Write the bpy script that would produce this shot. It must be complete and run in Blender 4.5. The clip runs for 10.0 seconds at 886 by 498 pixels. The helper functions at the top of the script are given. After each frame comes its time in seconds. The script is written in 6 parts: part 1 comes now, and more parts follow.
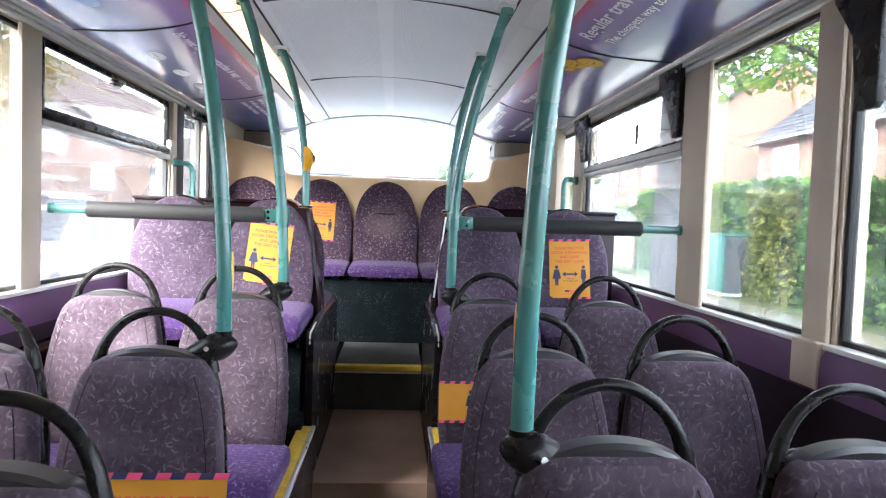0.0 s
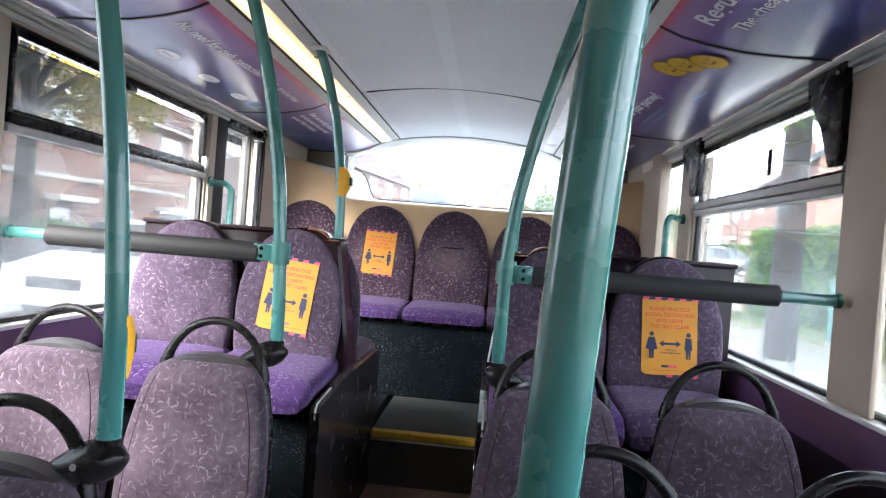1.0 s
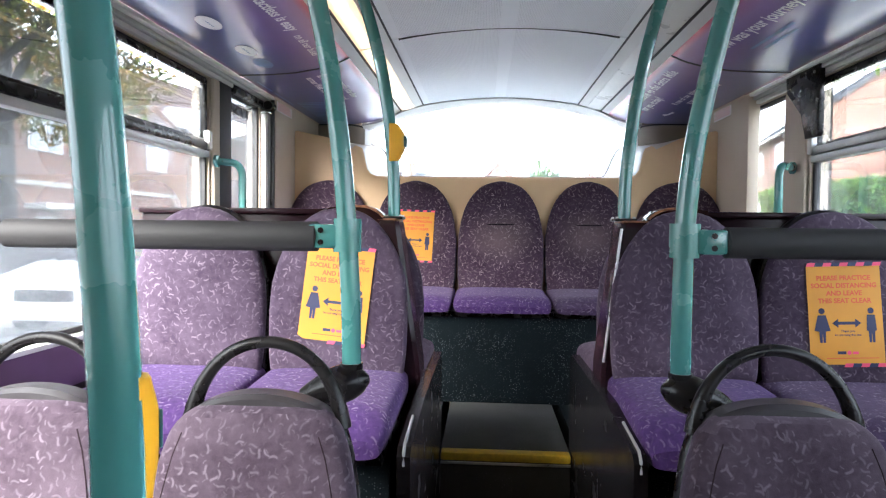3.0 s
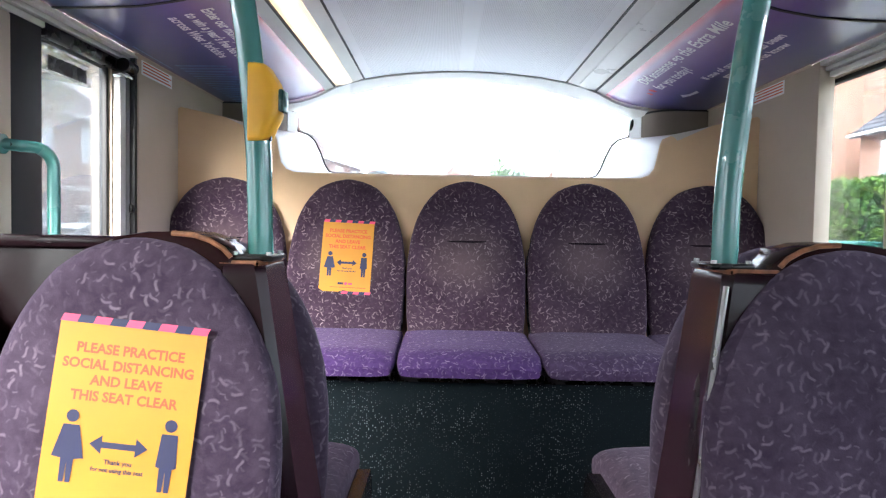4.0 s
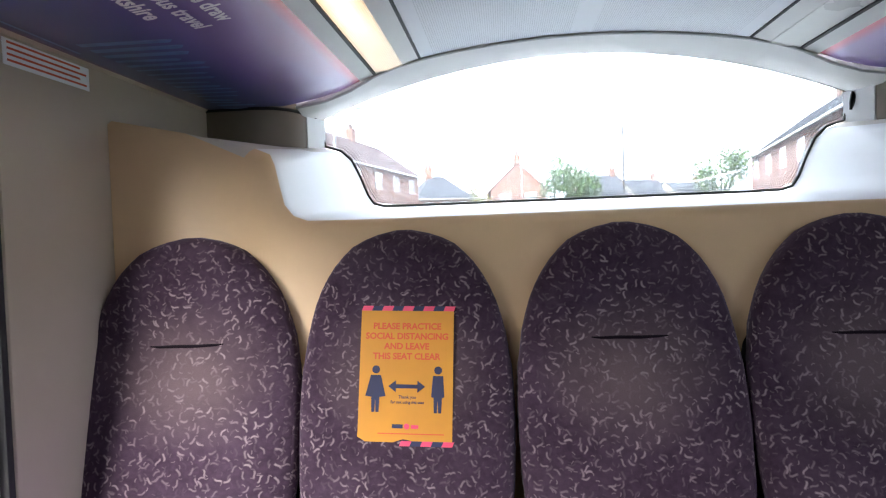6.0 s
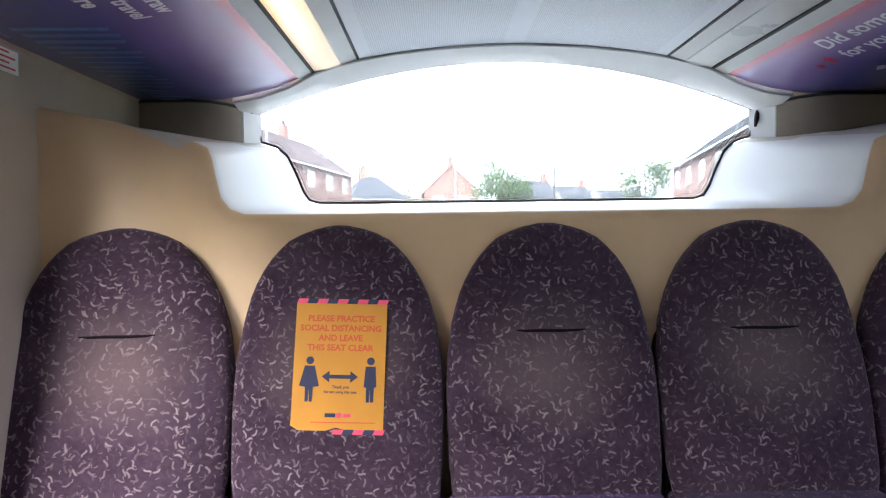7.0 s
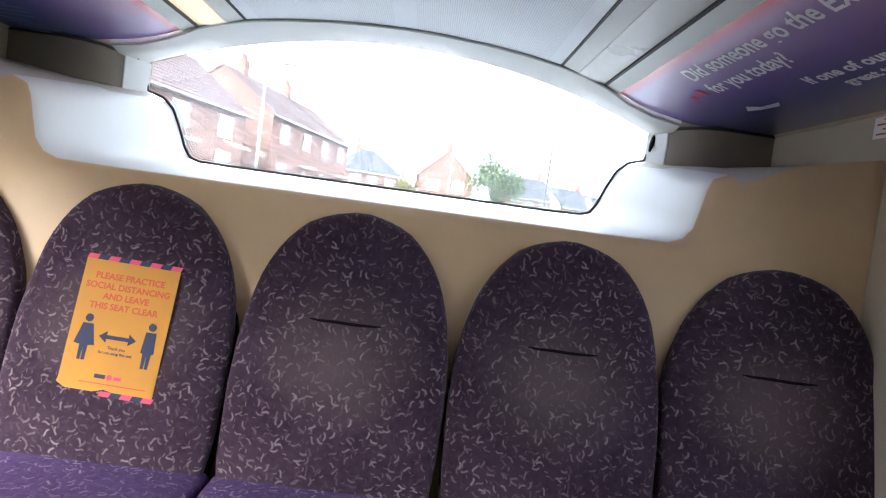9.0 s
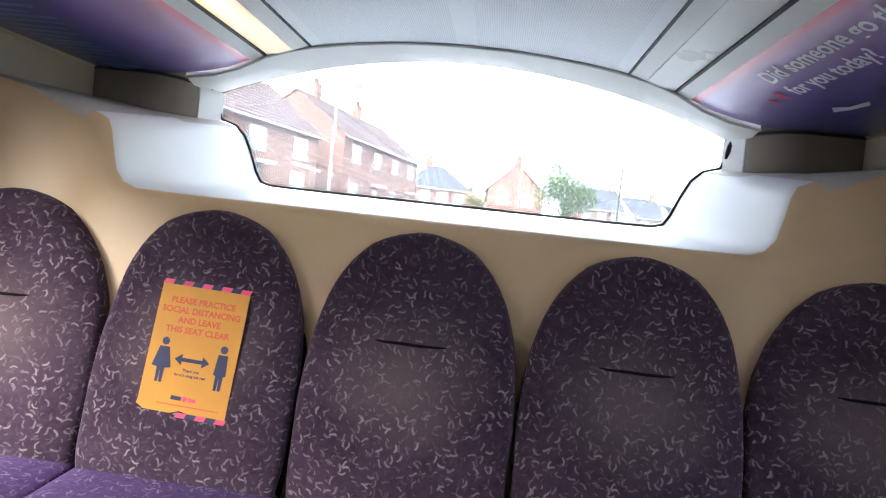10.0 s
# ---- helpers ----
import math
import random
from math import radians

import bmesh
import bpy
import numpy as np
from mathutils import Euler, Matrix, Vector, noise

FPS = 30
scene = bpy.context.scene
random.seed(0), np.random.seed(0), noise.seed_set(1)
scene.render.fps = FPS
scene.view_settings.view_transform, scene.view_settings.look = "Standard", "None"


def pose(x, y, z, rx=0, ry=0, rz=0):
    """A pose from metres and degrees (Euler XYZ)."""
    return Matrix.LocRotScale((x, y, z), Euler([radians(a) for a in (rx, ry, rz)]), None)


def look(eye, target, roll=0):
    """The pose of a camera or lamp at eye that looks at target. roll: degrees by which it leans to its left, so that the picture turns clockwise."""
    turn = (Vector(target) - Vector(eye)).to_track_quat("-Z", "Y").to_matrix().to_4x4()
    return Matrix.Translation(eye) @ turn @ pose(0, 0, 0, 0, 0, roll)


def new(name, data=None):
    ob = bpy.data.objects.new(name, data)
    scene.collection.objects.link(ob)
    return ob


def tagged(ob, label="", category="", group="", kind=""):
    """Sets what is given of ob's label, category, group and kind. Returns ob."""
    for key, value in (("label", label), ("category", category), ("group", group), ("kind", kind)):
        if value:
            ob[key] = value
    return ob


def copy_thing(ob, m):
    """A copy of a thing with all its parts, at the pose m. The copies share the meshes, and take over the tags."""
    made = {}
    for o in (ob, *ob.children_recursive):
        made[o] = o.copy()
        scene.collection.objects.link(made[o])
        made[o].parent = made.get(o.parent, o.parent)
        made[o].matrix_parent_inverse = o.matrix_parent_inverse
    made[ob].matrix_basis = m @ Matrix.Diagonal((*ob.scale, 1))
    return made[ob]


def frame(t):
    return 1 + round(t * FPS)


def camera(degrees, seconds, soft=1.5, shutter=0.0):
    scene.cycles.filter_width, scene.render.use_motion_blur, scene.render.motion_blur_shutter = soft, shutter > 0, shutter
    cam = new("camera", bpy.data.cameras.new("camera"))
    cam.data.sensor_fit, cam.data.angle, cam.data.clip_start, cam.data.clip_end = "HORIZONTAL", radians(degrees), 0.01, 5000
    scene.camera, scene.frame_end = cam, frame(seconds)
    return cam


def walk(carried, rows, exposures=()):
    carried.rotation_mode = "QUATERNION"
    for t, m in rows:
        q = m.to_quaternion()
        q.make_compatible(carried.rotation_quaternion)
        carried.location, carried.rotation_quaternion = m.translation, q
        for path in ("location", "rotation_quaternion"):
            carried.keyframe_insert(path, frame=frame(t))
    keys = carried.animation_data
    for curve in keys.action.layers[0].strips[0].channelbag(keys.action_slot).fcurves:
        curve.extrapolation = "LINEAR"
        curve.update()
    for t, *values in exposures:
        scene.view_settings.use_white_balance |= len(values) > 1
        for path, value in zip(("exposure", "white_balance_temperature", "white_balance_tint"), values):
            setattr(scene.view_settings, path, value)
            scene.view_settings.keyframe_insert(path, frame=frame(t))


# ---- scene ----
cam = camera(69.6, 10.0, soft=1.2, shutter=0.05)
PATH = [
    (0.0, 0.0650, -0.0300, 1.2800, 87.500, -2.000, -4.298),
    (0.5, 0.1702, 0.3815, 1.3104, 88.341, -3.227, -4.895),
    (1.0, 0.2390, 0.5911, 1.3446, 89.460, -4.571, 4.419),
    (1.5, 0.2003, 0.6550, 1.3438, 88.988, -4.485, 10.964),
    (2.0, 0.1120, 0.6954, 1.3324, 88.973, -3.118, 12.206),
    (2.5, -0.0584, 0.8295, 1.2995, 88.624, -1.295, 8.287),
    (2.7, -0.0794, 0.9194, 1.2942, 88.299, -0.824, 6.162),
    (3.8, -0.0847, 1.8962, 1.3527, 87.899, -1.014, 0.586),
    (4.0, -0.0842, 2.0875, 1.3760, 87.913, -1.037, 0.183),
    (4.5, -0.1003, 2.5006, 1.4577, 88.624, -1.358, 3.843),
    (5.0, -0.1536, 2.7553, 1.5249, 89.072, -0.854, 8.640),
    (5.5, -0.1687, 3.0319, 1.5544, 88.928, 0.682, 8.859),
    (6.0, -0.2432, 3.2108, 1.5447, 88.331, 2.161, 5.501),
    (6.2, -0.2670, 3.2490, 1.5420, 87.880, 2.100, 2.000),
    (7.3, -0.2060, 3.0630, 1.5270, 88.400, 0.600, -0.720),
    (7.5, -0.1564, 3.0135, 1.5178, 87.667, 0.281, -0.997),
    (8.0, -0.0150, 3.0101, 1.5024, 86.624, -3.279, -1.797),
    (8.5, 0.0530, 3.0925, 1.5539, 86.644, -6.984, -2.292),
    (9.0, 0.1440, 3.1873, 1.5695, 86.939, -7.805, -1.163),
    (9.5, 0.1922, 3.2119, 1.5618, 86.654, -7.175, 4.023),
    (10.0, 0.1565, 3.2111, 1.5798, 87.463, -6.235, 5.171),
]
EXPOSURES = [(0.0, 5.93), (1.0, 5.50), (2.0, 5.54), (4.0, 5.62), (5.0, 5.29), (6.5, 4.99), (8.0, 5.10), (9.0, 5.17), (10.0, 5.14)]
LAMP = 0.040
walk(cam, [(t, pose(*place)) for t, *place in PATH], EXPOSURES)

# ---------------------------------------------------------------- world, sun
world = bpy.data.worlds.new("overcast_sky")
scene.world = world
world.use_nodes = True
wn, wl = world.node_tree.nodes, world.node_tree.links
sky = wn.new("ShaderNodeTexSky")
sky.sky_type, sky.sun_disc = "NISHITA", False
sky.sun_elevation, sky.sun_rotation = radians(35), radians(210)
sky.air_density, sky.dust_density, sky.ozone_density = 1.0, 6.0, 0.6
grey = wn.new("ShaderNodeHueSaturation")
grey.inputs["Saturation"].default_value = 0.40
wl.new(sky.outputs[0], grey.inputs["Color"])
cloud = wn.new("ShaderNodeMix")
cloud.data_type = "RGBA"
cloud.inputs[0].default_value = 0.65
wl.new(grey.outputs[0], cloud.inputs[6])
cloud.inputs[7].default_value = (9.75, 10.5, 12.4, 1.0)
wl.new(cloud.outputs[2], wn["Background"].inputs[0])
wn["Background"].inputs[1].default_value = 0.15
sun_data = bpy.data.lights.new("sun", "SUN")
sun_data.energy, sun_data.angle, sun_data.color = 0.80, radians(45), (1.0, 0.97, 0.94)
sun = new("sun", sun_data)
sun.matrix_world = look((-15.0, -25.98, 21.0), (0, 0, 0))


# ---------------------------------------------------------------- materials
class Nodes:
    """A small helper round one node material."""

    def __init__(self, name):
        self.mat = bpy.data.materials.new(name)
        self.mat.use_nodes = True
        self.n, self.l = self.mat.node_tree.nodes, self.mat.node_tree.links
        self.bsdf = self.n["Principled BSDF"]

    def add(self, kind, inputs=None, **props):
        node = self.n.new("ShaderNode" + kind)
        for k, v in props.items():
            if k == "operation":
                node.operation = v
            elif k == "data_type":
                node.data_type = v
            elif k == "blend_type":
                node.blend_type = v
            elif k == "feature":
                node.feature = v
            elif k == "gradient_type":
                node.gradient_type = v
            elif k == "wave_type":
                node.wave_type = v
            elif k == "interpolation_type":
                node.interpolation_type = v
            elif k == "voronoi_dimensions":
                node.voronoi_dimensions = v
        for k, v in (inputs or {}).items():
            self.put(node, k, v)
        return node

    def put(self, node, key, v):
        if hasattr(v, "is_output"):
            self.l.new(v, node.inputs[key])
        else:
            node.inputs[key].default_value = v

    def math(self, op, a, b=0.0, c=0.0):
        node = self.add("Math", {0: a, 1: b, 2: c}, operation=op)
        return node.outputs[0]

    def mix(self, fac, a, b, blend="MIX"):
        node = self.add("Mix", data_type="RGBA", blend_type=blend)
        self.put(node, 0, fac)
        self.put(node, 6, a)
        self.put(node, 7, b)
        return node.outputs[2]

    def ramp(self, fac, stops):
        node = self.add("ValToRGB", {0: fac})
        els = node.color_ramp.elements
        while len(els) > len(stops):
            els.remove(els[-1])
        while len(els) < len(stops):
            els.new(0.5)
        for e, (p, c) in zip(els, stops):
            e.position = p
            e.color = c if len(c) == 4 else (*c, 1)
        return node.outputs[0]

    def noise(self, vec, scale, detail=4.0, rough=0.55, distortion=0.0):
        return self.add("TexNoise", {"Vector": vec, "Scale": scale, "Detail": detail, "Roughness": rough, "Distortion": distortion}).outputs["Fac"]

    def obj(self):
        return self.add("TexCoord").outputs["Object"]

    def uv(self):
        return self.add("TexCoord").outputs["UV"]

    def bump(self, height, strength=0.3, distance=0.002):
        node = self.add("Bump", {"Height": height, "Strength": strength, "Distance": distance})
        self.l.new(node.outputs[0], self.bsdf.inputs["Normal"])

    def set(self, **kw):
        for k, v in kw.items():
            self.put(self.bsdf, k.replace("_", " "), v)
        return self.mat


def rgb(r, g, b):
    return (r, g, b, 1.0)


def plain(name, col, rough=0.5, metal=0.0, var=0.12, scale=9.0, bump=0.15, grain=180.0, coat=0.0, spec=0.5):
    """Paint, plastic or metal: a base colour with soft blotches, fine grain and uneven gloss."""
    m = Nodes(name)
    o = m.obj()
    big = m.noise(o, scale, 5)
    fine = m.noise(o, grain, 3)
    dark = [c * (1 - var) for c in col]
    light = [min(1, c * (1 + var)) for c in col]
    c = m.mix(m.ramp(big, [(0.3, (0, 0, 0)), (0.7, (1, 1, 1))]), rgb(*dark), rgb(*light))
    r = m.math("MULTIPLY_ADD", big, 0.25, rough - 0.12)
    m.bump(fine, bump, 0.0006)
    m.bsdf.inputs["Coat Weight"].default_value = coat
    m.bsdf.inputs["Specular IOR Level"].default_value = spec
    return m.set(Base_Color=c, Roughness=r, Metallic=metal)


def moquette(name, ground, ground2, fleck, wear=0.5, amount=0.9, rub_glow=0.0):
    """Woven seat pile with short curled flecks turned every way."""
    m = Nodes(name)
    uv = m.uv()
    rnd = m.add("ObjectInfo").outputs["Random"]
    shift = m.add("CombineXYZ", {0: m.math("MULTIPLY", rnd, 7.3), 1: m.math("MULTIPLY", rnd, 3.1), 2: 0.0}).outputs[0]
    base = m.add("VectorMath", {0: uv, 1: shift}, operation="ADD").outputs[0]
    mask = None
    for scale, seed, length in ((40.0, 0.0, 0.38), (34.0, 5.7, 0.31), (60.0, 11.3, 0.28)):
        p = m.add("VectorMath", {0: base, 1: (scale, scale, scale)}, operation="MULTIPLY").outputs[0]
        p = m.add("VectorMath", {0: p, 1: (seed, seed * 1.7, 0)}, operation="ADD").outputs[0]
        v = m.add("TexVoronoi", {"Vector": p, "Scale": 1.0, "Randomness": 0.85}, voronoi_dimensions="2D")
        d = m.add("VectorMath", {0: p, 1: v.outputs["Position"]}, operation="SUBTRACT").outputs[0]
        sep = m.add("SeparateXYZ", {0: d})
        col = m.add("SeparateColor", {0: v.outputs["Color"]})
        ang = m.math("MULTIPLY", col.outputs[0], 6.283)
        ca, sa = m.math("COSINE", ang), m.math("SINE", ang)
        u = m.math("ADD", m.math("MULTIPLY", sep.outputs[0], ca), m.math("MULTIPLY", sep.outputs[1], sa))
        w = m.math("SUBTRACT", m.math("MULTIPLY", sep.outputs[1], ca), m.math("MULTIPLY", sep.outputs[0], sa))
        curl = m.math("MULTIPLY", m.math("SINE", m.math("MULTIPLY_ADD", u, 8.0, m.math("MULTIPLY", col.outputs[1], 6.0))), 0.060)
        w = m.math("ABSOLUTE", m.math("ADD", w, curl))
        a = m.add("MapRange", {0: w, 1: 0.034, 2: 0.106, 3: 1.0, 4: 0.0}).outputs[0]
        b = m.add("MapRange", {0: m.math("ABSOLUTE", u), 1: length * 0.62, 2: length, 3: 1.0, 4: 0.0}).outputs[0]
        strength = m.add("MapRange", {0: col.outputs[2], 1: 0.15, 2: 0.85, 3: 0.12 if scale < 50 else 0.0, 4: 1.0 if scale < 50 else 0.6}).outputs[0]
        s = m.math("MULTIPLY", m.math("MULTIPLY", a, b), strength)
        mask = s if mask is None else m.math("MAXIMUM", mask, s)
    pile = m.noise(base, 420.0, 2)
    blotch = m.noise(base, 7.0, 4)
    soft = m.noise(base, 60.0, 3)
    c = m.mix(m.ramp(soft, [(0.35, (0, 0, 0)), (0.68, (1, 1, 1))]), rgb(*ground), rgb(*ground2))
    worn = m.math("MULTIPLY", m.ramp(blotch, [(0.42, (0, 0, 0)), (0.75, (1, 1, 1))]), wear)
    c = m.mix(worn, c, rgb(*[1.55 * g + 0.022 for g in ground2]))
    if rub_glow:
        # pile rubbed pale and brownish at shoulder height, with the lit centre painted in
        off = m.add("VectorMath", {0: m.obj(), 1: (0.0, 0.0, rub_glow)}, operation="SUBTRACT").outputs[0]
        off = m.add("VectorMath", {0: off, 1: (5.6, 0.0, 6.6)}, operation="MULTIPLY").outputs[0]
        reach = m.add("VectorMath", {0: off}, operation="LENGTH").outputs["Value"]
        reach = m.math("ADD", reach, m.math("MULTIPLY", m.noise(base, 9.0, 3), 0.5))
        patch = m.add("MapRange", {0: reach, 1: 0.45, 2: 1.3, 3: 0.8, 4: 0.0}).outputs[0]
        c = m.mix(patch, c, rgb(0.150, 0.106, 0.112))
    shown = m.ramp(m.noise(base, 11.0, 3), [(0.36, (0.35, 0.35, 0.35)), (0.62, (1, 1, 1))])
    c = m.mix(m.math("MULTIPLY", m.math("MULTIPLY", mask, shown), amount), c, rgb(*fleck))
    c = m.mix(m.math("MULTIPLY", pile, 0.35), c, rgb(0.02, 0.015, 0.03))
    m.bump(m.math("ADD", m.math("MULTIPLY", pile, 0.6), m.math("MULTIPLY", mask, 0.5)), 0.5, 0.0015)
    m.bsdf.inputs["Sheen Weight"].default_value = 0.12
    m.bsdf.inputs["Sheen Roughness"].default_value = 0.5
    m.bsdf.inputs["Sheen Tint"].default_value = rgb(0.75, 0.65, 0.85)
    m.bsdf.inputs["Specular IOR Level"].default_value = 0.15
    return m.set(Base_Color=c, Roughness=0.9)


M_BACK = moquette("moquette_back", (0.031, 0.0155, 0.0285), (0.054, 0.030, 0.049), (0.40, 0.32, 0.33), 0.40, 0.70, 0.775)
M_BACKWORN = moquette("worn_moquette_back", (0.042, 0.027, 0.047), (0.071, 0.049, 0.075), (0.34, 0.28, 0.33), 0.55, 0.50)
M_BACKFADED = moquette("faded_moquette_back", (0.041, 0.0275, 0.037), (0.067, 0.047, 0.063), (0.28, 0.24, 0.28), 0.65, 0.48)
M_CUSH = moquette("moquette_cushion", (0.046, 0.018, 0.095), (0.078, 0.034, 0.145), (0.40, 0.33, 0.44), 0.15, 0.58)
# darker, greyer version of the violet cushion cloth
M_CUSHDULL = moquette("dull_moquette_cushion", (0.038, 0.020, 0.054), (0.064, 0.038, 0.086), (0.38, 0.32, 0.38), 0.40, 0.52)
M_CUSHPALE = moquette("pale_worn_moquette_cushion", (0.055, 0.036, 0.058), (0.092, 0.063, 0.092), (0.38, 0.32, 0.37), 0.45, 0.45)
M_CREAM = plain("cream_moulded_plastic", (0.565, 0.525, 0.472), 0.48, var=0.05, scale=3.0, bump=0.12)
M_WALLCREAM = plain("cream_wall_laminate", (0.52, 0.43, 0.335), 0.55, var=0.05, scale=4.0, bump=0.1)
# cream edge tinted orange: the lamp's warm glow on the lip, put into colour
M_LIP = plain("warm_glow_moulding_edge", (0.66, 0.46, 0.27), 0.45, var=0.06, scale=5.0, bump=0.08)
M_RECESS = plain("white_moulded_plastic", (0.74, 0.75, 0.76), 0.42, var=0.03, scale=3.0, bump=0.08)
# cream plastic darkened in its base colour for the shade under the cove
M_BOXSHADE = plain("shaded_cream_plastic", (0.22, 0.180, 0.140), 0.5, var=0.08)
M_PALE = plain("pale_grey_trim", (0.66, 0.65, 0.62), 0.42, var=0.05, scale=5.0, bump=0.08)
M_ALU = plain("dull_aluminium", (0.42, 0.42, 0.41), 0.42, metal=0.7, var=0.1, scale=14)
M_TEAL = plain("teal_powder_coat", (0.048, 0.185, 0.168), 0.26, var=0.05, scale=7, bump=0.10, grain=320, coat=0.6)
M_BLACK = plain("black_moulded_plastic", (0.0042, 0.0038, 0.0040), 0.27, var=0.3, scale=20, bump=0.14, grain=500, spec=0.26)
M_FOAM = plain("charcoal_foam_sleeve", (0.012, 0.0115, 0.0125), 0.7, var=0.3, scale=25, bump=0.6, grain=650)
M_RUBBER = plain("black_rubber_seal", (0.012, 0.012, 0.013), 0.6, var=0.3, scale=30)
M_PLUM = plain("dark_plum_plastic", (0.010, 0.0040, 0.0056), 0.19, var=0.18, scale=8, bump=0.10, grain=380, spec=0.18)
M_PANEL = plain("black_side_panel", (0.0040, 0.0034, 0.0038), 0.24, var=0.18, scale=8, bump=0.15, grain=380, spec=0.14)
M_DARKWALL = plain("dark_plum_wall_panel", (0.014, 0.007, 0.012), 0.5, var=0.25, scale=6, spec=0.3)
M_DADO = plain("purple_dado_laminate", (0.096, 0.043, 0.108), 0.42, var=0.12, scale=6, bump=0.1)
M_YELLOW = plain("yellow_bell_plastic", (0.72, 0.36, 0.02), 0.38, var=0.05, scale=30)
M_BUTTON = plain("dark_teal_button", (0.022, 0.080, 0.078), 0.3, var=0.15, scale=40)
M_NOSE = plain("yellow_step_nosing", (0.62, 0.40, 0.03), 0.5, var=0.2, scale=40, bump=0.5)
M_CHROME = plain("worn_chrome", (0.72, 0.72, 0.73), 0.22, metal=1.0, var=0.06, scale=40)
M_STEEL = plain("stainless_trim", (0.55, 0.55, 0.56), 0.3, metal=0.9, var=0.1, scale=30)


def ceiling_material():
    m = Nodes("pale_grey_perforated_ceiling")
    o = m.obj()
    v = m.add("TexVoronoi", {"Vector": o, "Scale": 170.0, "Randomness": 0.0}, voronoi_dimensions="2D")
    dots = m.add("MapRange", {0: v.outputs["Distance"], 1: 0.12, 2: 0.32, 3: 0.0, 4: 1.0}).outputs[0]
    big = m.noise(o, 2.2, 5)
    c = m.mix(m.ramp(big, [(0.3, (0, 0, 0)), (0.7, (1, 1, 1))]), rgb(0.80, 0.83, 0.86), rgb(0.86, 0.88, 0.90))
    across = m.math("ABSOLUTE", m.add("SeparateXYZ", {0: o}).outputs[0])
    field = m.math("MULTIPLY", m.math("GREATER_THAN", across, 0.030), m.math("LESS_THAN", across, 0.437))
    holes = m.math("MULTIPLY", m.math("SUBTRACT", 1.0, dots), field)
    c = m.mix(m.math("MULTIPLY", holes, 0.55), c, rgb(0.22, 0.23, 0.25))
    m.bump(m.math("SUBTRACT", 1.0, holes), 0.4, 0.001)
    return m.set(Base_Color=c, Roughness=0.5)


def carpet_material(name, ground, fleck, scale=70.0, amount=0.32):
    m = Nodes(name)
    uv = m.uv()
    v = m.add("TexVoronoi", {"Vector": uv, "Scale": scale, "Randomness": 1.0}, voronoi_dimensions="2D")
    col = m.add("SeparateColor", {0: v.outputs["Color"]})
    dot = m.add("MapRange", {0: v.outputs["Distance"], 1: 0.12, 2: 0.26, 3: 1.0, 4: 0.0}).outputs[0]
    patch = m.ramp(m.noise(uv, 5.0, 3), [(0.44, (0.06, 0.06, 0.06)), (0.66, (1, 1, 1))])
    on = m.math("GREATER_THAN", col.outputs[0], 1 - amount)
    s = m.math("MULTIPLY", m.math("MULTIPLY", dot, on), m.math("MULTIPLY", col.outputs[1], patch))
    big = m.noise(uv, 3.0, 5)
    c = m.mix(big, rgb(*[g * 0.6 for g in ground]), rgb(*[g * 1.4 for g in ground]))
    c = m.mix(s, c, rgb(*fleck))
    m.bsdf.inputs["Specular IOR Level"].default_value = 0.08
    m.bump(m.noise(uv, 500.0, 2), 0.4, 0.001)
    return m.set(Base_Color=c, Roughness=0.8)


M_CEIL = ceiling_material()
M_CARPET = carpet_material("dark_green_flecked_lining", (0.0060, 0.0100, 0.0125), (0.34, 0.37, 0.39), 150.0, 0.34)
M_PLAT = carpet_material("grey_flecked_vinyl_floor", (0.072, 0.073, 0.072), (0.24, 0.24, 0.24), 120, 0.25)
M_AISLE = carpet_material("brown_flecked_vinyl_floor", (0.33, 0.225, 0.175), (0.42, 0.33, 0.28), 140, 0.2)


